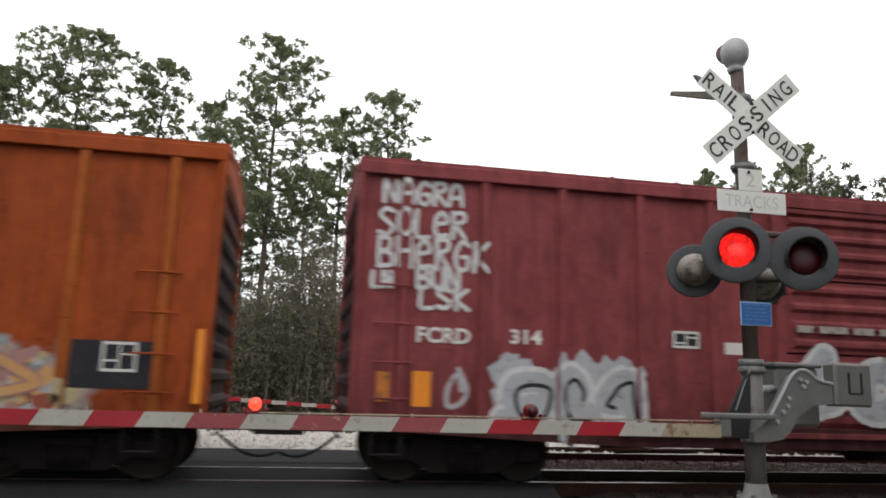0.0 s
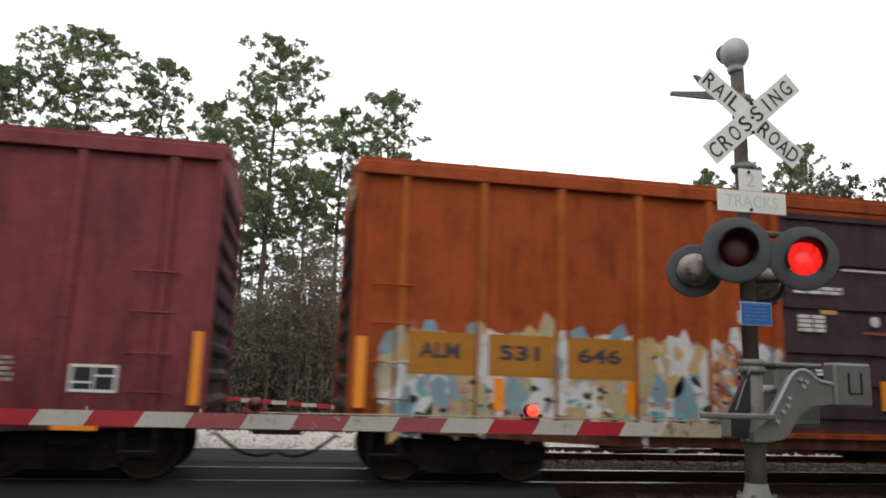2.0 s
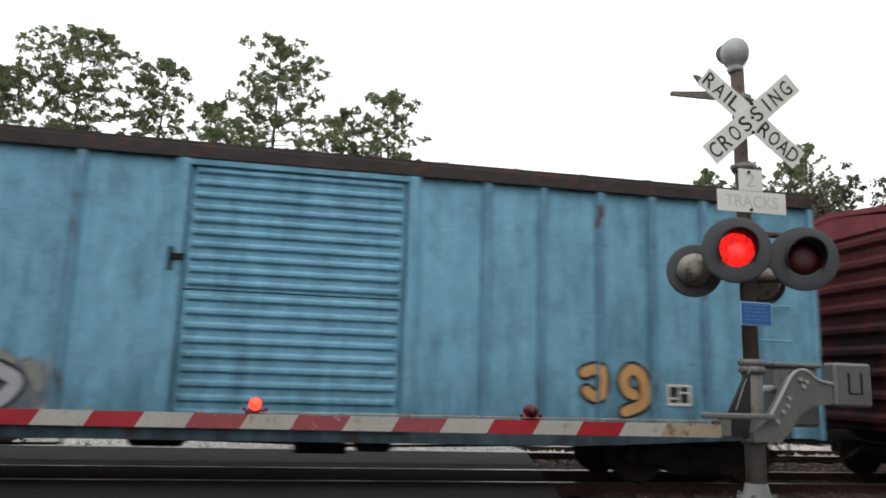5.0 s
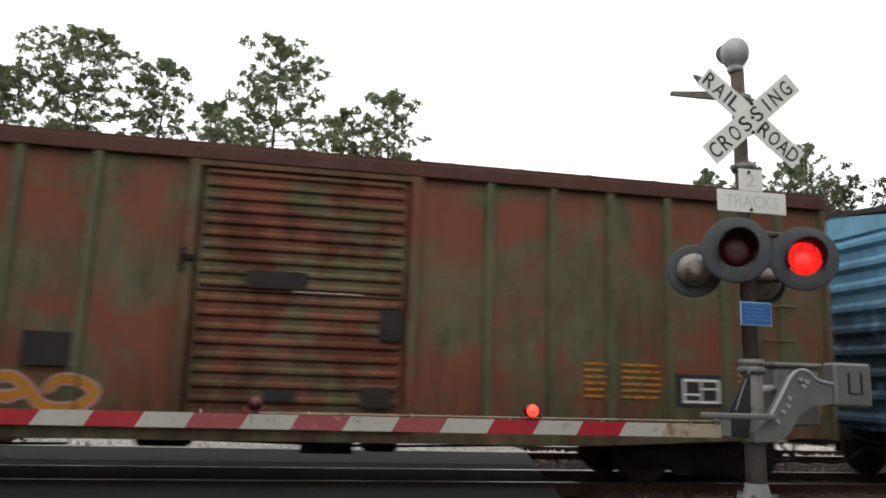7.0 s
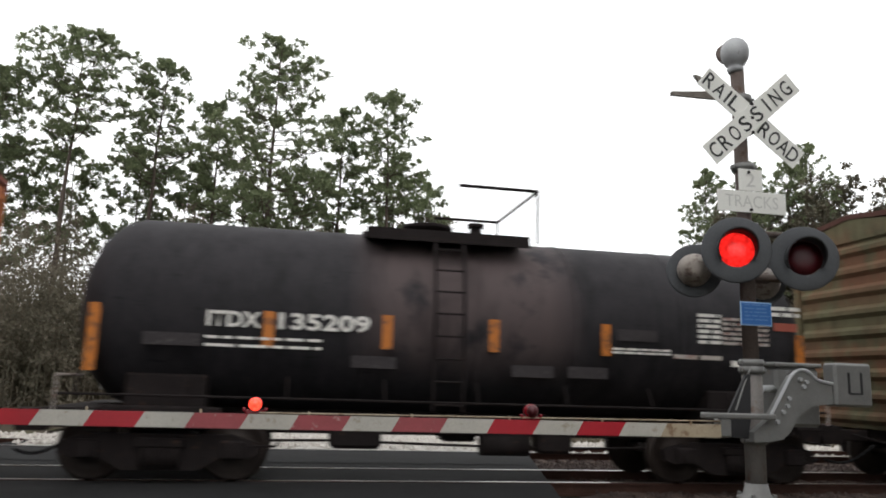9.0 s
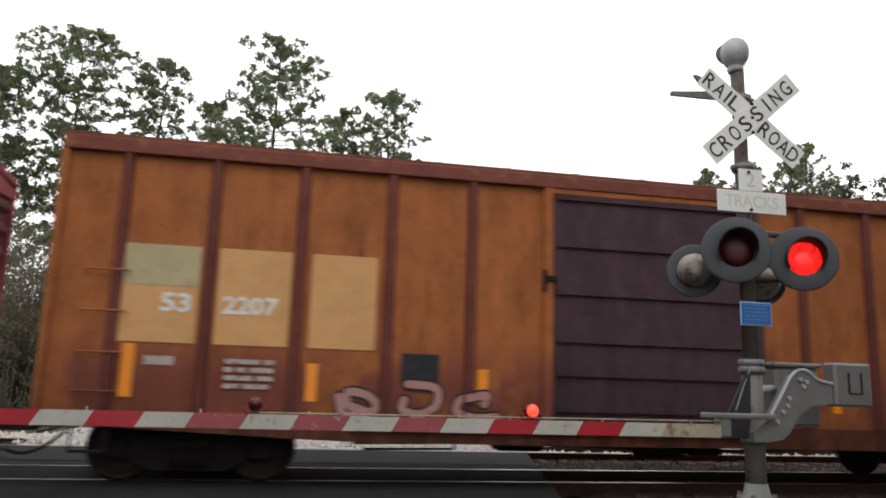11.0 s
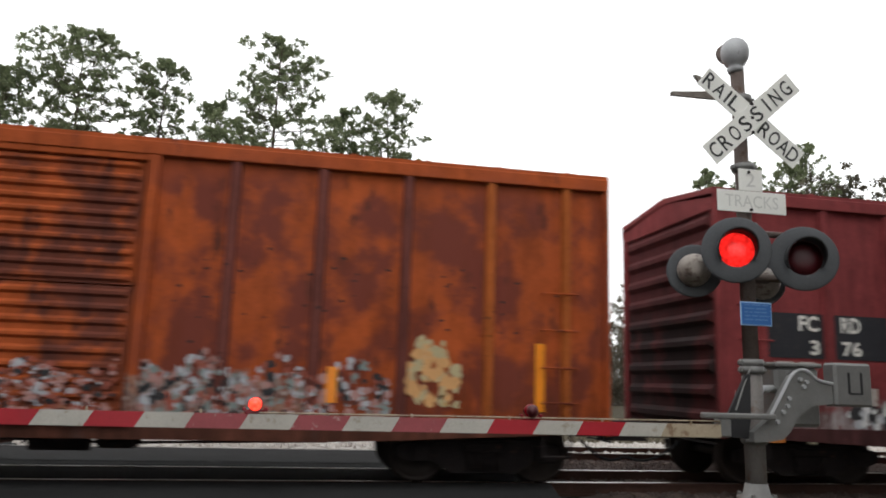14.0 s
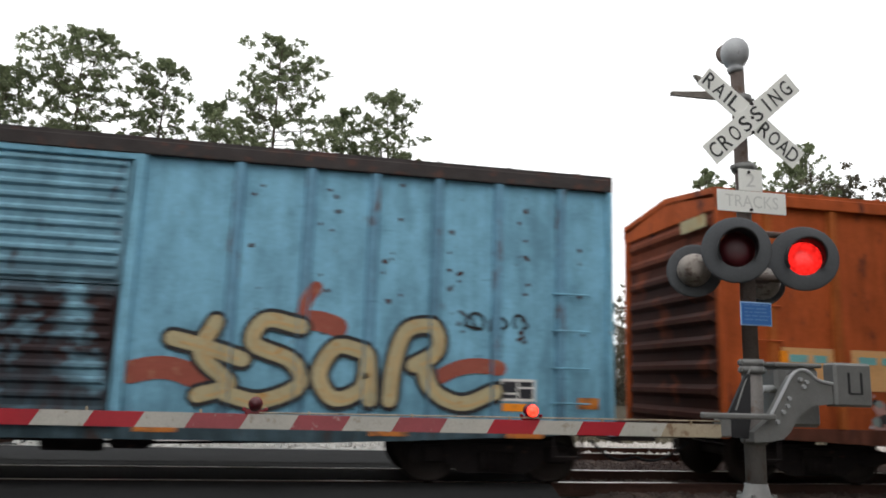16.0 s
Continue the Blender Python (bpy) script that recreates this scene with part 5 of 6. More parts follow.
def signal_light(parent, x, y, z, face=-1, disc=0.33, first=True, turn=0.0):
    """Housing with a round background, a hood and a lens; face -1 looks towards -y."""
    bm = bmesh.new()
    lathe(bm, [(0.0, 0.152), (-0.012, 0.2), (0.006, disc - 0.015), (0.014, disc), (0.022, disc), (0.03, disc - 0.02), (0.03, 0.152)], "y", n=40, caps=face > 0)
    u = part("background_disc", bm, M["signal_black"], parent, "round grey-black background disc")
    u.location, u.rotation_euler = (x, y, z), (0, 0, (math.pi if face > 0 else 0) + turn)
    bm = bmesh.new()
    lathe(bm, [(0.03, 0.15), (0.08, 0.15), (0.15, 0.13), (0.24, 0.075), (0.25, 0.05), (0.25, 0.01)], "y", n=28)
    part("housing", bm, M["housing_grey"] if face > 0 else M["signal_black"], u)
    bm = bmesh.new()
    n = 22
    inner, outer = [], []
    for i in range(n + 1):
        a = math.radians(-35 + 250 * i / n)
        c = math.cos(math.radians(90) - a)
        reach = -0.03 - 0.17 * max(0.0, 0.5 + 0.5 * math.sin(a))
        for rr, lst in ((0.156, inner), (0.166, outer)):
            lst.append((bm.verts.new((rr * math.cos(a), 0.0, rr * math.sin(a))), bm.verts.new((rr * math.cos(a), reach, rr * math.sin(a)))))
    for lst in (inner, outer):
        for p, q in zip(lst, lst[1:]):
            f = bm.faces.new((p[0], q[0], q[1], p[1]))
            # inner face black: the shade inside the hood is put into its colour
            f.smooth, f.material_index = True, 0 if lst is inner else 1
    for p, q, p2, q2 in zip(inner, inner[1:], outer, outer[1:]):
        bm.faces.new((p[1], q[1], q2[1], p2[1]))
    bmesh.ops.recalc_face_normals(bm, faces=bm.faces[:])
    part("hood", bm, [M["hood_black"], M["signal_black"]], u)
    if face < 0:
        lens = flasher(u, 0, 0.02, 0, 0.15, M["lit_red"])
        flashers.append((lens, (0, 0.02, 0), first, 0.0))
    return u


def blade(parent, text, angle, cx, cz, y, gap=None):
    """One arm of the crossbuck with its word."""
    m = Matrix.Translation((cx, 0, cz)) @ Matrix.Rotation(-angle, 4, "Y")
    bm = boxes((-0.585, 0.585, y - 0.004, y + 0.004, -0.105, 0.105), bevel=0.002)
    bmesh.ops.transform(bm, matrix=m, verts=bm.verts[:])
    b = part("crossbuck_blade", bm, M["sign_white"], parent, "white board with black letters")
    for ch, a in text:
        w = 0.011 if ch == "I" else 0.05
        letters(ch, a - w, a + w, -0.072, 0.072, y - 0.006, M["letter_black"], b, name="letter", bold=0.008, turn=m)
    return b


SX, SY = 3.86, 5.8


def crossing_signal():
    s = thing("crossing_signal", "grey railway crossing signal mast with white crossbuck and two red lights", "crossing signal", "crossing signals", (SX, SY, 0))
    bm = boxes((-0.2, 0.2, -0.2, 0.2, -0.2, 0.42), bevel=0.03)
    lathe(bm, [(0.42, 0.17), (0.49, 0.16), (0.51, 0.11), (0.6, 0.09)], "z", n=20)
    for i in range(4):
        a = math.pi / 4 + i * math.pi / 2
        rod(bm, (0.14 * math.cos(a), 0.14 * math.sin(a), 0.42), (0.14 * math.cos(a), 0.14 * math.sin(a), 0.52), 0.02, n=6)
    part("base", bm, M["galvanised"], s, "cast metal mast base with bolts")
    bm = bmesh.new()
    rod(bm, (0, 0, 0.5), (0, 0, 1.62), 0.085, n=20)
    part("mast", bm, M["mast_metal"], s, "grey steel mast")
    bm = bmesh.new()
    rod(bm, (0, 0, 1.6), (-0.02, 0, 4.3), 0.066, 0.06, n=20)
    part("mast_pipe", bm, M["mast_brown"], s, "weathered brown upper pipe")
    for z in (0.95, 1.54, 1.6, 2.8, 3.35, 4.0):
        bm = bmesh.new()
        lathe(bm, [(z - 0.03, 0.06), (z - 0.03, 0.1), (z + 0.03, 0.1), (z + 0.03, 0.06)], "z", n=18)
        box(bm, -0.12, 0.12, -0.025, 0.025, z - 0.02, z + 0.02, bevel=0.006)
        rod(bm, (0.1, -0.05, z), (0.1, 0.05, z), 0.014, n=6)
        part("clamp", bm, M["galvanised"], s)
    # bell: an egg-shaped case on the pipe, a gong with its striker behind
    bm = bmesh.new()
    lathe(bm, [(4.26, 0.062), (4.3, 0.075), (4.325, 0.062), (4.345, 0.09), (4.4, 0.118), (4.46, 0.128), (4.52, 0.12), (4.57, 0.09), (4.6, 0.045), (4.605, 0.01)], "z", (-0.035, 0, 0), 24)
    part("bell", bm, M["bell_grey"], s, "pale grey warning bell")
    bm = bmesh.new()
    lathe(bm, [(0.0, 0.13), (0.015, 0.135), (0.05, 0.12), (0.08, 0.08), (0.09, 0.01)], "y", (0, 0, 0), 24)
    bmesh.ops.transform(bm, matrix=Matrix.Translation((-0.03, 0.07, 4.5)) @ Matrix.Rotation(radians(-25), 4, "Z") @ Matrix.Rotation(radians(-20), 4, "X"), verts=bm.verts[:])
    part("gong", bm, M["mast_brown"], s)
    part("striker", boxes((0.07, 0.11, 0.0, 0.08, 4.5, 4.58), (0.08, 0.13, 0.02, 0.05, 4.53, 4.56), bevel=0.008), M["galvanised"], s)
    # crossbuck and track count sign
    cx, cz = 0.03, 3.79
    blade(s, list(zip("RAILROAD", (-0.51, -0.385, -0.29, -0.2, 0.165, 0.28, 0.395, 0.505))), radians(-38), cx, cz, -0.11)
    blade(s, list(zip("CROSSING", (-0.51, -0.38, -0.245, -0.1, 0.06, 0.2, 0.325, 0.47))), radians(42), cx, cz, -0.124)
    for dx, dz in ((0, 0.0), (0.0, 0.13), (0, -0.14)):
        bm = bmesh.new()
        rod(bm, (cx + dx, -0.135, cz + dz), (cx + dx, -0.05, cz + dz), 0.016, n=8)
        part("bolt", bm, M["iron"], s)
    bm = boxes((-0.325, 0.35, -0.094, -0.086, 2.915, 3.11), (-0.11, 0.125, -0.094, -0.086, 3.113, 3.315), bevel=0.003)
    tsign = part("track_sign", bm, M["sign_white"], s, "white faded track count sign")
    letters("2", -0.04, 0.05, 3.15, 3.28, -0.097, M["letter_faded"], tsign, bold=0.0)
    letters("TRACKS", -0.25, 0.27, 2.96, 3.07, -0.097, M["letter_faded"], tsign, bold=0.0)
    for x, z in ((0.0, 2.94), (-0.01, 3.285)):
        bm = bmesh.new()
        rod(bm, (x, -0.105, z), (x, -0.06, z), 0.014, n=8)
        part("bolt", bm, M["iron"], s)
    # back arms of the crossbuck that face the other way
    for outline in ([(-0.63, 4.025), (-0.2, 4.03), (0.0, 4.05), (0.0, 4.1), (-0.27, 4.1), (-0.63, 4.06)], [(-0.4, 4.25), (-0.36, 4.25), (0.02, 4.12), (-0.02, 4.06), (-0.33, 4.16)]):
        bm = bmesh.new()
        prism(bm, outline, 0.1, 0.13)
        part("rear_board", bm, M["weathered_wood"], s, "weathered grey board seen from behind")
    # lights
    bm = bmesh.new()
    tube(bm, [(-0.2, 0.05, 2.36), (0.52, 0.05, 2.36)], 0.035, 10)
    tube(bm, [(-0.02, 0.04, 2.76), (0.42, 0.04, 2.76), (0.46, 0.02, 2.66)], 0.03, 8)
    for x in (-0.17, 0.5):
        tube(bm, [(x, 0.05, 2.32), (x, 0.0, 2.45)], 0.03, 8)
    part("crossarm", bm, M["mast_brown"], s)
    bm = bmesh.new()
    tube(bm, [(-0.02, 0.05, 2.34), (-0.24, 0.14, 2.4)], 0.028, 8)
    tube(bm, [(0.02, 0.05, 2.34), (0.36, 0.2, 2.36)], 0.028, 8)
    part("rear_crossarm", bm, M["mast_brown"], s)
    signal_light(s, -0.195, -0.15, 2.56, -1, 0.29, True, radians(-24))
    signal_light(s, 0.5, -0.1, 2.535, -1, 0.29, False, radians(-24))
    signal_light(s, -0.33, 0.32, 2.43, 1, 0.245, True, radians(-30))
    signal_light(s, 0.42, 0.4, 2.36, 1, 0.2, False, radians(-30))
    # notice plate, bars for its writing
    plate = part("notice_plate", boxes((-0.145, 0.155, -0.094, -0.086, 1.915, 2.12), bevel=0.004), M["pale_blue"], s, "small blue notice plate")
    part("notice_field", boxes((-0.135, 0.145, -0.097, -0.0945, 1.925, 2.11)), M["blue_sign"], plate)
    bars(plate, -0.11, 0.12, 1.94, 2.1, 5, -0.099, M["dim_blue"], 3, "notice_bars", 0.3)
    bm = bmesh.new()
    tube(bm, [(-0.06, -0.08, 1.56), (-0.14, -0.1, 1.42), (-0.24, -0.12, 1.2)], 0.008, 6)
    part("cable", bm, M["galvanised"], s)
    return s


def crossing_gate():
    g = thing("crossing_gate", "lowered crossing gate arm with red and white stripes", "crossing gate", "crossing gates", (SX, SY, 0))
    mech = part("mechanism_box", boxes((0.3, 0.74, 0.1, 0.5, 1.06, 1.58), bevel=0.03), M["galvanised"], g, "grey gate mechanism housing")
    part("mechanism_lid", boxes((0.28, 0.76, 0.08, 0.52, 1.58, 1.62), bevel=0.012), M["galvanised"], mech)
    part("hinge", boxes((0.4, 0.44, 0.075, 0.11, 1.1, 1.54), bevel=0.008), M["galvanised"], mech)
    # cast bracket: hugs the mast below, swells at the pivot, reaches out to the counterweight
    bm = bmesh.new()
    prism(bm, [(-0.16, 0.95), (-0.02, 0.955), (0.1, 0.975), (0.17, 1.03), (0.23, 1.12), (0.3, 1.2), (0.38, 1.25), (0.6, 1.275), (0.6, 1.435), (0.45, 1.465), (0.37, 1.525), (0.285, 1.54), (0.2, 1.485), (0.1, 1.33), (-0.015, 1.145), (-0.16, 1.03)], -0.24, -0.17)
    br = part("counterweight_arm", bm, M["galvanised"], g, "cast grey counterweight bracket")
    rim = [(-0.015, 1.15), (0.1, 1.335), (0.2, 1.49), (0.285, 1.548), (0.37, 1.533), (0.45, 1.47), (0.6, 1.44)]
    bm = bmesh.new()
    tube(bm, [(x, -0.245, z) for x, z in smooth(rim, 3)], 0.014, 6)
    part("rim", bm, M["bell_grey"], br)
    for x, z in ((0.28, 1.47), (0.34, 1.45), (0.31, 1.41), (0.15, 1.25), (0.17, 1.31), (0.11, 1.2), (0.05, 1.12)):
        bm = bmesh.new()
        rod(bm, (x, -0.265, z), (x, -0.23, z), 0.018, n=6)
        part("bolt", bm, M["bell_grey"], br)
    w = part("counterweight", boxes((0.59, 0.95, -0.28, -0.12, 1.255, 1.62), bevel=0.02), M["galvanised"], g, "square grey counterweight plate")
    for q in ((0.71, 0.727, 1.36, 1.54), (0.83, 0.847, 1.36, 1.54), (0.727, 0.83, 1.355, 1.372)):
        part("slot", boxes((q[0], q[1], -0.288, -0.278, q[2], q[3])), M["hood_black"], w)
    part("arm_clamp", boxes((-0.65, 0.0, -0.32, -0.25, 1.135, 1.18), bevel=0.01), M["galvanised"], g)
    part("arm_socket", boxes((-0.5, -0.4, -0.31, -0.2, 0.99, 1.135), bevel=0.012), M["galvanised"], g)
    bm = bmesh.new()
    prism(bm, [(-0.44, 1.1), (-0.4, 0.99), (-0.12, 0.965), (-0.09, 1.15), (-0.08, 1.5), (-0.12, 1.5), (-0.3, 1.16)], -0.1, -0.07)
    part("guard_plate", bm, M["hood_black"], g)
    bm = bmesh.new()
    rod(bm, (0.07, 0.0, 1.38), (0.32, 0.16, 1.385), 0.035, n=10)
    part("pivot", bm, M["bell_grey"], g)
    # arm: two lengths, each stripe its own face plate
    y = 5.5 - SY
    part("arm_core", boxes((-6.6, -4.7, y + 0.004, y + 0.04, 0.997, 1.083), (-4.72, -0.42, y + 0.004, y + 0.05, 0.988, 1.088), bevel=0.004), M["arm_tan"], g, "long fibreglass gate arm")
    edges = [-1.68 - 0.345 * k for k in range(8, 0, -1)] + [-1.68, -1.34, -1.01, -0.68, -0.31, 0.04, 0.41, 0.77, 1.13, 1.49, 1.85, 2.2, 2.55, 2.9, 3.42]
    for i, (a, b) in enumerate(zip(edges, edges[1:])):
        white = i % 2 == 0
        mm = M["stripe_white"] if white else M["stripe_red"] if a < -0.8 or a > 1.4 else M["stripe_faded"]
        if i == len(edges) - 2:
            mm = M["arm_tan"]
        bm = bmesh.new()
        sl = 0.06
        a, b = a - SX, b - SX
        lo, hi = (0.986, 1.09)
        prism(bm, [(a - sl, lo), (b - sl - 0.001, lo), (b - 0.001, hi), (a, hi)], y - 0.004, y + 0.004)
        part("stripe", bm, mm, g, "white stripe" if white else "red stripe")
    # arm lights on their wire
    for x, first in ((-0.27, True), (1.78, False)):
        bm = bmesh.new()
        lathe(bm, [(-0.03, 0.03), (-0.03, 0.05), (0.05, 0.05), (0.05, 0.03)], "y", (0, 0, 0), 14)
        box(bm, -0.07, 0.07, -0.012, 0.03, -0.07, -0.04, bevel=0.004)
        for s in (-1, 1):
            box(bm, s * 0.075 - 0.012, s * 0.075 + 0.012, -0.02, 0.02, -0.05, -0.025, bevel=0.004)
        lamp = part("arm_light", bm, M["red_cap"], g, "small red arm light")
        lamp.location = (x - SX, y + 0.01, 1.16)
        lens = flasher(lamp, 0, -0.04, 0.0, 0.046, M["lit_amber"])
        flashers.append((lens, (0, -0.04, 0.0), first, -0.09))
    bm = bmesh.new()
    tube(bm, [(-4.1, y, 1.1), (-2.1, y, 1.108), (-0.5, y, 1.115)], 0.006, 5)
    for i in range(8):
        rod(bm, (-6.0 + 0.75 * i, y + 0.01, 1.085), (-6.0 + 0.75 * i, y + 0.01, 1.115), 0.01, n=6)
    tagged(part("cable", bm, M["arm_tan"], g), kind="stuff")
    return g


crossing_signal()
crossing_gate()


def far_signal(x, y, z):
    """The signal on the far side, seen from behind."""
    s = thing("crossing_signal", "distant grey crossing signal with crossbuck, seen from behind", "crossing signal", "crossing signals", (x, y, z))
    bm = bmesh.new()
    rod(bm, (0, 0, 0), (0, 0, 4.9), 0.075, n=14)
    part("mast", bm, M["galvanised"], s)
    bm = bmesh.new()
    lathe(bm, [(4.9, 0.04), (4.95, 0.1), (5.05, 0.11), (5.12, 0.05)], "z", n=14)
    part("bell", bm, M["galvanised"], s)
    for a in (-42, 42):
        m = Matrix.Translation((0.05, -0.1, 4.1)) @ Matrix.Rotation(radians(58), 4, "Z") @ Matrix.Rotation(radians(a), 4, "Y")
        bm = boxes((-0.61, 0.61, -0.004, 0.004, -0.115, 0.115))
        bmesh.ops.transform(bm, matrix=m, verts=bm.verts[:])
        part("crossbuck_blade", bm, M["letter_faded"], s)
    part("track_sign", boxes((-0.33, 0.33, -0.09, -0.08, 3.1, 3.35)), M["sign_white"], s)
    for px, lab in ((-0.5, 1), (0.25, -1)):
        bm = bmesh.new()
        lathe(bm, [(-0.02, 0.01), (-0.02, 0.33), (0.02, 0.33), (0.02, 0.01)], "y", (px, -0.2, 2.6), 24)
        part("background_disc", bm, M["signal_black"], s)
        bm = bmesh.new()
        lathe(bm, [(-0.05, 0.01), (-0.04, 0.14), (-0.02, 0.15)], "y", (px, -0.2, 2.6), 20)
        part("lens", bm, M["lit_red"] if lab > 0 else M["dark_lens"], s)
    bm = bmesh.new()
    rod(bm, (-0.5, -0.1, 2.45), (0.8, -0.1, 2.45), 0.04, n=8)
    lathe(bm, [(-0.1, 0.05), (-0.1, 0.16), (0.1, 0.12), (0.1, 0.02)], "y", (0.7, 0, 2.6), 16)
    part("crossarm", bm, M["galvanised"], s)
    part("mechanism_box", boxes((-0.9, -0.35, -0.2, 0.2, 1.05, 1.5), (-0.5, -0.1, -0.2, 0.2, 0.65, 1.15), bevel=0.04), M["galvanised"], s)
    g = thing("crossing_gate", "distant lowered gate arm with red and white stripes", "crossing gate", "crossing gates", (x, y, z))
    for i in range(14):
        bm = boxes((0.3 + 0.4 * i, 0.7 + 0.4 * i - 0.002, -0.32, -0.28, 0.98 - 0.022 * i, 1.08 - 0.022 * i))
        part("stripe", bm, M["stripe_white"] if i % 2 == 0 else M["stripe_red"], g, "white stripe" if i % 2 == 0 else "red stripe")
    bm = bmesh.new()
    lathe(bm, [(-0.06, 0.01), (-0.05, 0.05), (0.05, 0.05), (0.06, 0.01)], "y", (5.25, -0.3, 0.92), 14)
    part("arm_light", bm, M["lit_amber"], g, "glowing red arm light")


far_signal(-4.1, 21.0, -0.2)


# ---- waiting car on the far road ----
def waiting_car(x, y, z):
    c = thing("car", "white saloon car waiting beyond the far gate", "car", at=(x, y, z))
    c.rotation_euler = (0, 0, radians(-52))
    bm = bmesh.new()
    prism(bm, [(-2.2, 0.3), (2.2, 0.3), (2.25, 0.65), (2.1, 0.8), (1.2, 0.9), (0.55, 1.38), (-0.8, 1.42), (-1.5, 0.98), (-2.15, 0.92), (-2.25, 0.6)], -0.85, 0.85)
    bmesh.ops.rotate(bm, cent=(0, 0, 0), matrix=Matrix.Rotation(-math.pi / 2, 3, "Z"), verts=bm.verts[:])
    bmesh.ops.bevel(bm, geom=bm.edges[:], offset=0.05, segments=2, affect="EDGES")
    part("body", bm, M["car_white"], c)
    bm = bmesh.new()
    v = [bm.verts.new(p) for p in ((-0.72, -1.13, 0.96), (0.72, -1.13, 0.96), (0.6, -0.62, 1.33), (-0.6, -0.62, 1.33))]
    bm.faces.new(v)
    bmesh.ops.translate(bm, vec=(0, -0.035, 0.03), verts=bm.verts[:])
    part("windscreen", bm, M["glass"], c)
    for s in (-1, 1):
        bm = bmesh.new()
        v = [bm.verts.new(p) for p in ((s * 0.856, -0.95, 0.95), (s * 0.856, 1.2, 0.98), (s * 0.856, 0.75, 1.32), (s * 0.856, -0.5, 1.3))]
        bm.faces.new(v)
        part("side_window", bm, M["glass"], c)
        part("headlight", boxes((s * 0.65 - 0.16, s * 0.65 + 0.16, -2.29, -2.2, 0.6, 0.74), bevel=0.02), M["sign_white"], c)
        for yy in (-1.35, 1.35):
            bm = bmesh.new()
            lathe(bm, [(-0.1, 0.02), (-0.1, 0.3), (0.1, 0.3), (0.1, 0.02)], "x", (s * 0.8, yy, 0.31), 20)
            part("wheel", bm, M["rubber"], c)


waiting_car(5.3, 32.0, -0.95)


# ---- trees ----
def tufts(rng, spots, per, size, flat=0.6, long=False):
    """Small leaf faces scattered round each spot, as vertices and faces."""
    g = np.random.default_rng(rng.randrange(10 ** 6))
    c = np.repeat(np.array(spots, float), per, axis=0)
    n = len(c)
    a, b, d = g.uniform(0, 6.283, n), g.uniform(-1, 1, n), c[:, 3] * g.random(n) ** 0.5
    p = c[:, :3] + np.stack([d * np.cos(a), d * np.sin(a), d * b * flat], 1)
    u = g.normal(size=(n, 3)) * (1, 1, 0.7)
    u /= np.linalg.norm(u, axis=1, keepdims=True)
    w = np.cross(u, g.normal(size=(n, 3)))
    w *= size * (0.32 if long else 0.7) / np.linalg.norm(w, axis=1, keepdims=True)
    u *= size * g.uniform(0.6, 1.3, (n, 1))
    verts = np.stack([p - w * 0.6, p + u * 0.6 - w, p + u * 1.3, p + u * 0.6 + w], 1).reshape(-1, 3)
    return verts.tolist(), np.arange(4 * n).reshape(-1, 4).tolist()


def leaf_part(name, data, material, parent):
    me = bpy.data.meshes.new(name)
    me.from_pydata(data[0], [], data[1])
    me.materials.append(material)
    ob = new(name, me)
    ob.parent = parent
    ob["kind"] = "stuff"
    return ob


def needle_tufts(rng, spots, per):
    """Brush-like clumps: narrow blades that fan out and upward from each spot (x, y, z, size)."""
    g = np.random.default_rng(rng.randrange(10 ** 6))
    c = np.repeat(np.array(spots, float), per, axis=0)
    n = len(c)
    u = g.normal(size=(n, 3)) + (0, 0, 0.75)
    u /= np.linalg.norm(u, axis=1, keepdims=True)
    w = np.cross(u, g.normal(size=(n, 3)))
    w *= 0.15 * c[:, 3:] / np.linalg.norm(w, axis=1, keepdims=True)
    a = c[:, :3] + u * c[:, 3:] * g.uniform(0.0, 0.35, (n, 1))
    b = c[:, :3] + u * c[:, 3:] * g.uniform(0.75, 1.25, (n, 1))
    verts = np.stack([a - w * 0.6, a + w * 0.6, b + w, b - w], 1).reshape(-1, 3)
    return verts.tolist(), np.arange(4 * n).reshape(-1, 4).tolist()


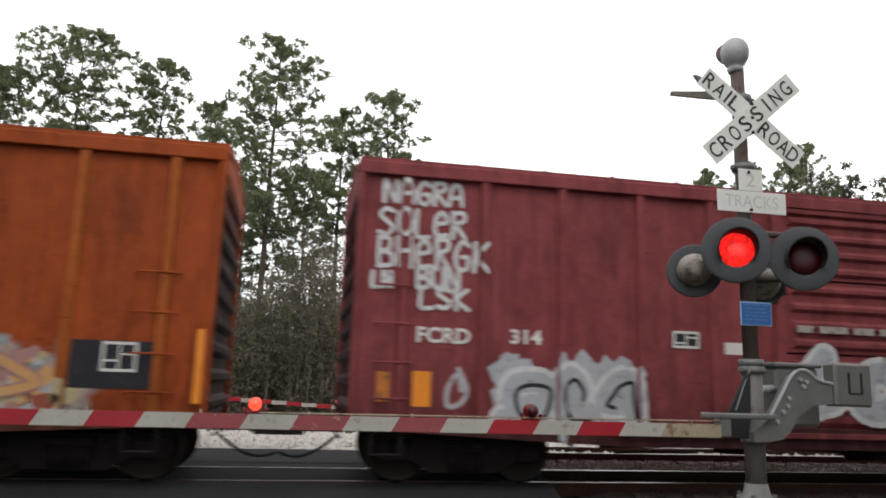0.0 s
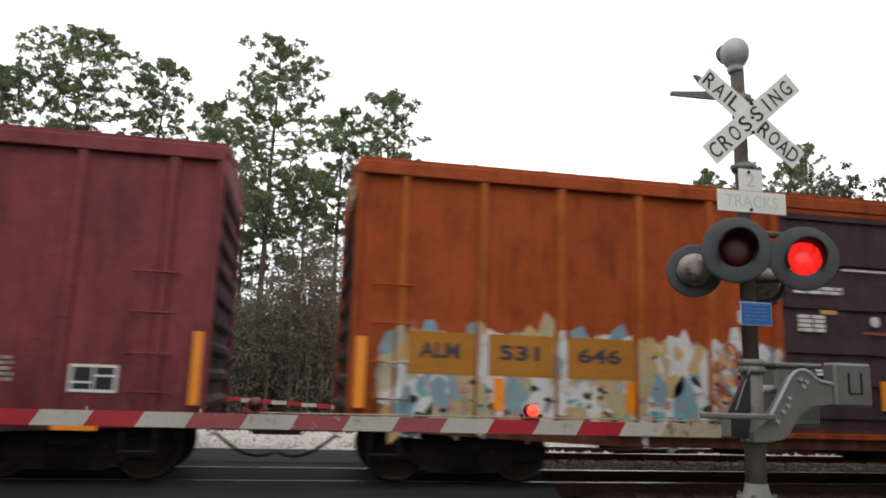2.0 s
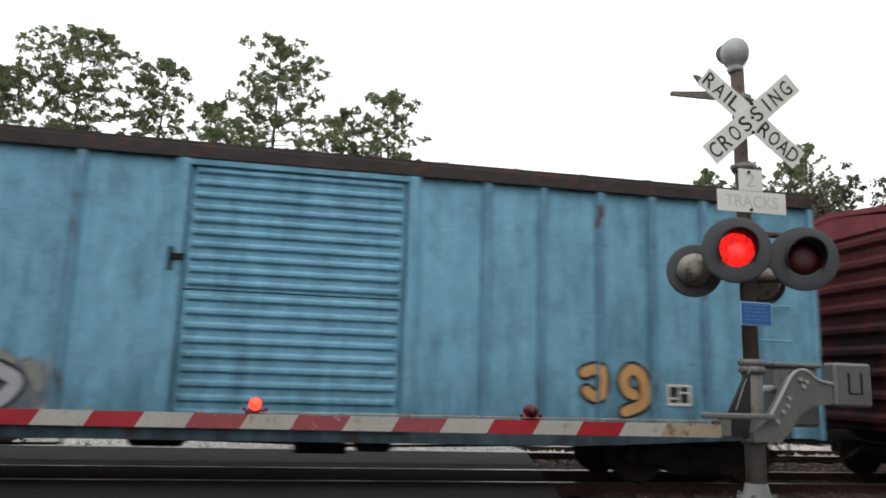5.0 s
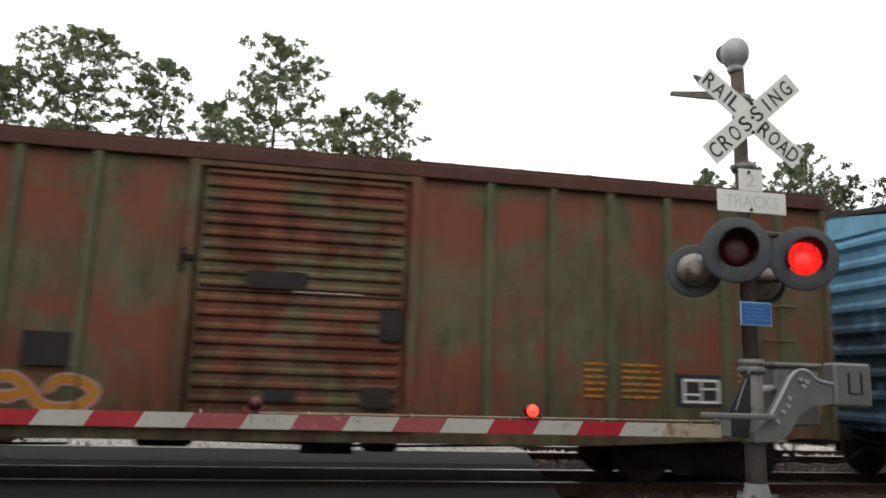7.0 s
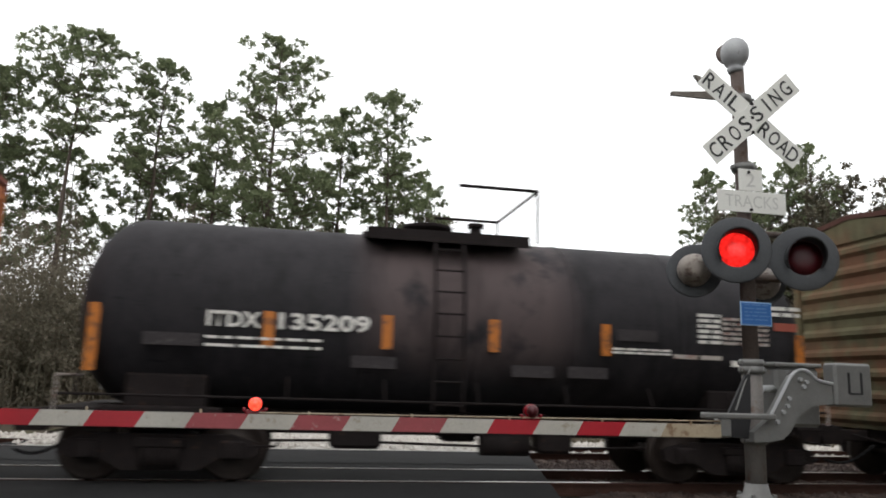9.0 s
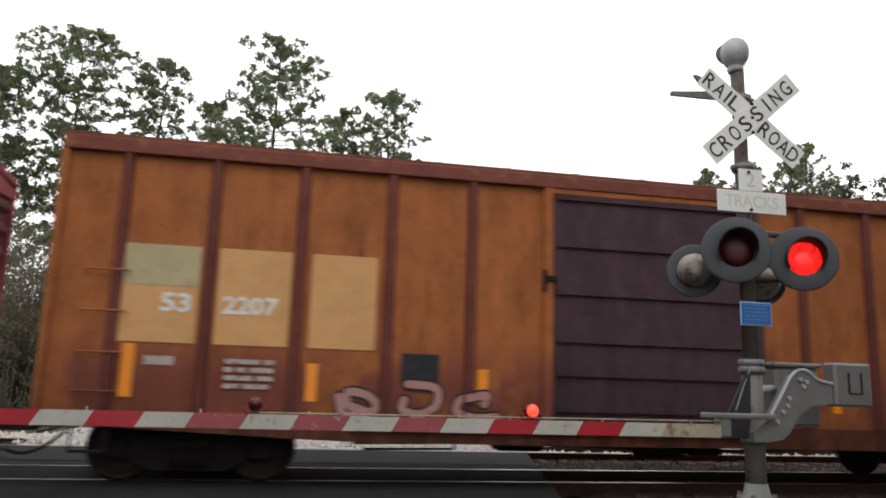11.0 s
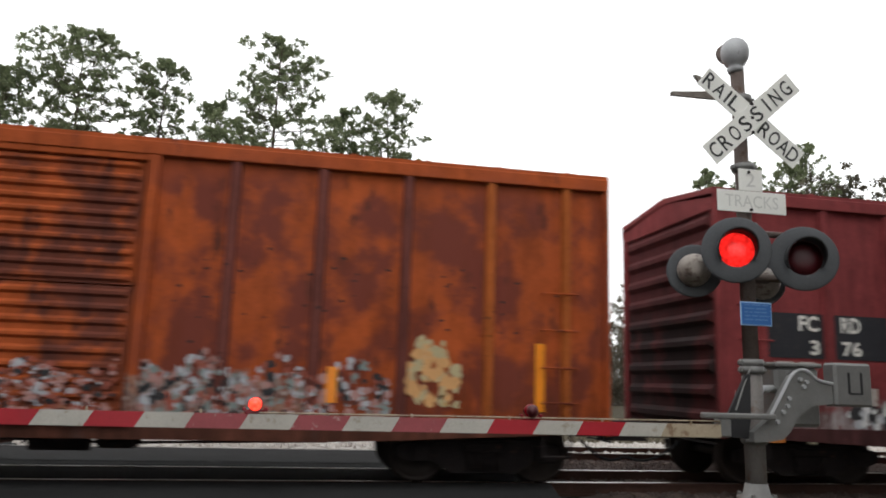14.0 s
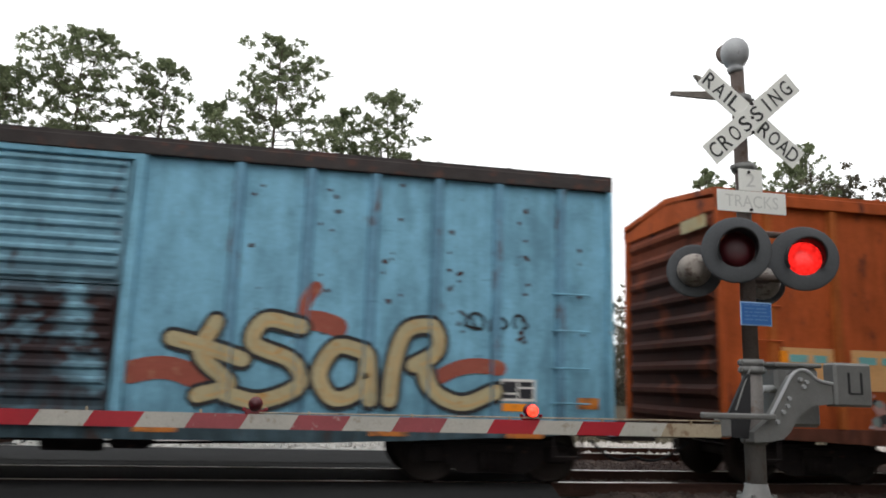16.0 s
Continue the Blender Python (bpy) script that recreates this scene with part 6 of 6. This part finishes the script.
def pine(x, y, base, top, bottom, profile, seed, foot=0.0):
    """A tall pine: bare lower trunk, rising limbs, needle clumps along their outer halves.
    profile: (share of the crown's height, reach of the limbs in metres); foot: how far the trunk's foot stands from the tip's plumb line."""
    rng = random.Random(seed)
    t = thing("pine_tree", "tall pine with a bare trunk and tufted green needles", "tree", "pines behind the tracks", (x + foot, y, base))
    h = top - base
    bm = bmesh.new()
    pts = [Vector((-foot * (i / 8) + rng.uniform(-0.08, 0.08) * (0 < i < 8), rng.uniform(-0.06, 0.06), h * 0.985 * i / 8)) for i in range(9)]
    r0 = 0.0105 * h
    for i in range(8):
        rod(bm, pts[i], pts[i + 1], r0 * (1 - i / 8.5), r0 * (1 - (i + 1) / 8.5), n=8, caps=False)
    bare, spots = (bottom - base) / h, []
    count = int(7.2 * (top - bottom))
    for i in range(count):
        g = (i + rng.random() * 0.9) / count
        k = min(0.985, bare + (1 - bare) * g) * 8
        p = pts[int(k)].lerp(pts[min(8, int(k) + 1)], k - int(k))
        reach = float(np.interp(g, *zip(*profile))) * rng.choice((0.6, 0.85, 1.0, 1.15, 1.25))
        a = rng.uniform(0, 6.283)
        rise = reach * rng.uniform(0.12, 0.4 + 0.4 * g)
        q = p + Vector((math.cos(a) * reach, math.sin(a) * reach * 0.8, rise))
        q.z = min(q.z, h - 0.36 * reach)
        mid = p.lerp(q, 0.5) - Vector((0, 0, 0.08 * reach))
        r = 0.028 * h / 20 * (1.3 - g * 0.7)
        rod(bm, p, mid, r, r * 0.7, n=5, caps=False)
        rod(bm, mid, q, r * 0.7, 0.012, n=5, caps=False)
        m = max(3, int(reach * 3.4))
        for j in range(m):
            f = 0.3 + 0.7 * (j + rng.random() * 0.7) / m
            o = p.lerp(mid, f * 2) if f < 0.5 else mid.lerp(q, f * 2 - 1)
            side = Vector((-math.sin(a), math.cos(a), 0)) * rng.uniform(-0.38, 0.38) * reach * min(1, 1.5 - f)
            e = o + side + Vector((0, 0, rng.uniform(0.05, 0.45)))
            if side.length > 0.2:
                rod(bm, o, e, 0.013, 0.007, n=4, caps=False)
            spots.append((e.x, e.y, min(e.z, h - 0.15 - 0.36 * reach * f), rng.uniform(0.17, 0.3)))
        spots.append((q.x, q.y, q.z, rng.uniform(0.24, 0.36)))
    tip = pts[-1]
    spots += [(tip.x + rng.uniform(-0.12, 0.12) * j, tip.y, h - 0.25 - 0.26 * j, 0.26) for j in range(4)]
    part("trunk", bm, M["bark"], t)
    leaf_part("crown", needle_tufts(rng, spots, 25), M["needles"], t)


DOME = ((0, 0.45), (0.3, 0.85), (0.6, 1.0), (0.85, 0.6), (1, 0.18))
SPIRE = ((0, 0.9), (0.3, 1.0), (0.6, 0.75), (0.82, 0.6), (0.93, 0.3), (1, 0.08))
TALL = ((0, 0.8), (0.4, 1.0), (0.75, 0.75), (0.93, 0.4), (1, 0.12))
# tip x, distance, tip height, height of the lowest limb, reach, outline, lean of the foot
PINES = [(-13.76, 45, 21.7, 14.2, 3.5, DOME, -0.3), (-18.2, 46, 19.3, 12.0, 2.4, TALL, 0.0), (-21.0, 47, 20.0, 12.5, 2.6, DOME, 0.0), (-9.3, 47, 21.2, 12.6, 2.3, TALL, -0.6),
         (-6.1, 49, 19.4, 11.5, 1.9, TALL, 0.2), (-2.2, 44, 22.3, 9.6, 3.7, SPIRE, -0.2), (2.1, 50, 20.1, 11.0, 1.9, TALL, 0.1), (4.9, 47, 20.6, 11.6, 2.5, TALL, 0.6),
         (-15.6, 52, 16.2, 8.5, 2.6, TALL, 0.1), (-11.2, 51, 16.4, 8.0, 2.4, TALL, 0.3), (-7.6, 52, 16.0, 8.0, 2.4, TALL, 0.0), (-0.2, 52, 16.2, 8.0, 2.6, TALL, 0.2), (6.4, 54, 17.6, 8.5, 2.2, TALL, 0.3), (9.6, 57, 17.2, 9.0, 1.9, TALL, 0.1), (-18.6, 49, 15.2, 7.0, 2.8, TALL, 0.0), (-4.2, 51, 14.6, 7.0, 2.0, TALL, 0.1),
         (-25, 50, 21, 11.0, 2.8, DOME, 0.2), (34.8, 58, 20.9, 9.0, 2.3, TALL, 0.0), (38.6, 57, 21.6, 9.0, 2.6, TALL, 0.3), (47.0, 60, 25.2, 12.0, 2.6, DOME, 0.2), (43.0, 58, 22.4, 10.0, 2.2, TALL, 0.0)]
for i, (x, y, top, bottom, reach, outline, foot) in enumerate(PINES):
    pine(x, y, -1.1, top, bottom, [(g, r * reach) for g, r in outline], 100 + i, foot)


def broadleaf(x, y, base, top, spread, seed, material, label, name="broadleaf_tree"):
    rng = random.Random(seed)
    t = thing(name, label, "tree", "trees behind the tracks", (x, y, base))
    h = top - base
    bm = bmesh.new()
    rod(bm, (0, 0, 0), (0.1, 0, h * 0.5), 0.016 * h, 0.009 * h, n=8, caps=False)
    spots = []
    for i in range(60):
        a, g = rng.uniform(0, 6.283), rng.uniform(0.12, 1.0)
        reach = spread * math.sqrt(max(0.08, 1 - (1.5 * g - 0.6) ** 2)) * rng.uniform(0.4, 1.05)
        p = Vector((0.1 * g, 0, h * 0.5 * min(1, g + 0.1)))
        q = Vector((math.cos(a) * reach, math.sin(a) * reach, h * (0.12 + 0.86 * g) * rng.uniform(0.93, 1.0)))
        rod(bm, p, q, 0.004 * h, 0.012, n=5, caps=False)
        for j in range(5):
            s = p.lerp(q, 0.5 + 0.12 * j)
            e = s + Vector((rng.gauss(0, 0.35), rng.gauss(0, 0.35), rng.gauss(0.1, 0.3))) * spread * 0.35
            rod(bm, s, e, 0.015, 0.006, n=4, caps=False)
            spots.append((e.x, e.y, e.z, rng.uniform(0.3, 0.75)))
    part("trunk", bm, M["bark"], t)
    leaf_part("crown", tufts(rng, spots, 60, 0.2, 0.9), material, t)


WOODS = [(34.5, 54, 17.5, 3.0), (40.5, 58, 20.5, 3.6), (43.5, 56, 20.5, 3.4), (50.0, 60, 24.0, 4.2), (55.8, 61, 24.5, 4.2), (61, 62, 24.5, 4.2), (37, 60, 17, 3.0), (52, 57, 18, 3.6), (9.8, 58, 16.0, 2.6), (8.0, 50, 11.0, 2.4), (12.5, 64, 15, 2.6), (31.8, 56, 13.0, 2.4)]
for i, (x, y, top, spread) in enumerate(WOODS):
    broadleaf(x, y, -1.1, top, spread, 300 + i, M["broadleaf"], "bare-looking tree with thin olive and brown leaves")


def thicket(name, x0, x1, y0, y1, zt, count, seed, material, label, base=-1.2, size=0.26):
    """A dense hedge of thin stems and leaves, one mass."""
    rng = random.Random(seed)
    verts, faces, spots = [], [], []
    for _ in range(count):
        x, y = rng.uniform(x0, x1), rng.uniform(y0, y1)
        h = (zt - base) * rng.uniform(0.45, 1.0) * (0.85 + 0.2 * math.sin(x * 0.9 + seed))
        k = len(verts)
        a, r = rng.uniform(-0.06, 0.06) * h, 0.035
        verts += [(x - r, y, base), (x + r, y, base), (x + a, y, base + h)]
        faces.append((k, k + 1, k + 2))
        for j in range(10):
            f = rng.uniform(0.02, 1.0)
            spots.append((x + a * f + rng.gauss(0, 0.3), y + rng.gauss(0, 0.3), base + h * f, rng.uniform(0.3, 0.75)))
    lv, lf = tufts(rng, spots, 24, size * 0.62, 0.9, True)
    k = len(verts)
    verts += [tuple(v) for v in lv]
    faces += [tuple(i + k for i in f) for f in lf]
    me = bpy.data.meshes.new(name)
    me.from_pydata(verts, [], faces)
    me.materials.append(material)
    tagged(new(name, me), label, "undergrowth", kind="stuff")


thicket("undergrowth", -32, 11, 38, 44, 9.8, 900, 1, M["brush"], "dark brown and green undergrowth below the pines")
thicket("undergrowth", -34, 12, 45, 56, 12.0, 800, 2, M["brush"], "dark brown and green undergrowth below the pines")
thicket("undergrowth", 30, 75, 50, 62, 11.5, 800, 3, M["brush"], "dark undergrowth at the wood's edge")
thicket("far_woods", -40, 90, 95, 104, 16.5, 1500, 4, M["brush"], "distant brown and green woods", -1.2, 0.5)
thicket("far_woods", 12, 34, 78, 86, 15.2, 500, 5, M["broadleaf"], "distant brown and green woods", -1.2, 0.4)
# unseen woods, added to dim the light, either side of the near road's gap
thicket("unseen_woods", -24, -7.4, -12, 8.4, 16.0, 480, 7, M["brush"], "unseen brown and green woods added beside the near road to dim the light", -0.3, 0.5)
thicket("unseen_woods", 6.6, 22, -14, 4.4, 13.0, 340, 8, M["brush"], "unseen brown and green woods added beside the near road to dim the light", -0.3, 0.5)
thicket("grass_verge", 4.5, 30, 19.0, 30, 0.1, 500, 6, M["brush"], "dry grass and weeds beyond the tracks", -0.6, 0.12)


# ---- movement ----
def travelled(t):
    return 8.43 * t + 0.0049 * t * t - 0.1 * max(0.0, t - 15.0) ** 2 - 0.05 * math.exp(-((t - 4.1) / 0.7) ** 2)


def flips(first, lead):
    """Rows of (seconds, degrees) for a lens: 0 glows towards the road, 180 shows its dark face."""
    lit = first
    rows, k = [(0.0, 0 if lit else 180)], 0
    turns = sorted([0.5 + lead + 1.285 * i for i in range(13)] + [1.09 + lead + 1.285 * i for i in range(12)])
    for t in turns:
        a, b = (0, 180) if lit else (180, 0)
        f0 = round(t * FPS)
        near = 15 * round(f0 / 15)
        if f0 - 2 < near < f0 + 1:
            f0 = near + 2 if f0 >= near else near - 1
        rows += [((f0 - 2) / FPS, a), ((f0 - 1) / FPS, a + (b - a) / 3), (f0 / FPS, a + (b - a) * 2 / 3), ((f0 + 1) / FPS, b)]
        lit = not lit
    return rows + [(DURATION, 0 if lit else 180)]


def motions():
    for car, start in wagons:
        walk(car, [(t / 2, pose(start + travelled(t / 2), TRACK, 0)) for t in range(33)])
    turn = [(k / 15, math.degrees(travelled(k / 15) / WHEEL)) for k in range(241)]
    for w, x in wheelsets:
        walk(w, [(t, pose(x, 0, WHEEL, 0, a % 360, 0)) for t, a in turn])
    for lens, at, first, lead in flashers:
        walk(lens, [(t, pose(*at, 0, 0, a)) for t, a in flips(first, lead)])


motions()
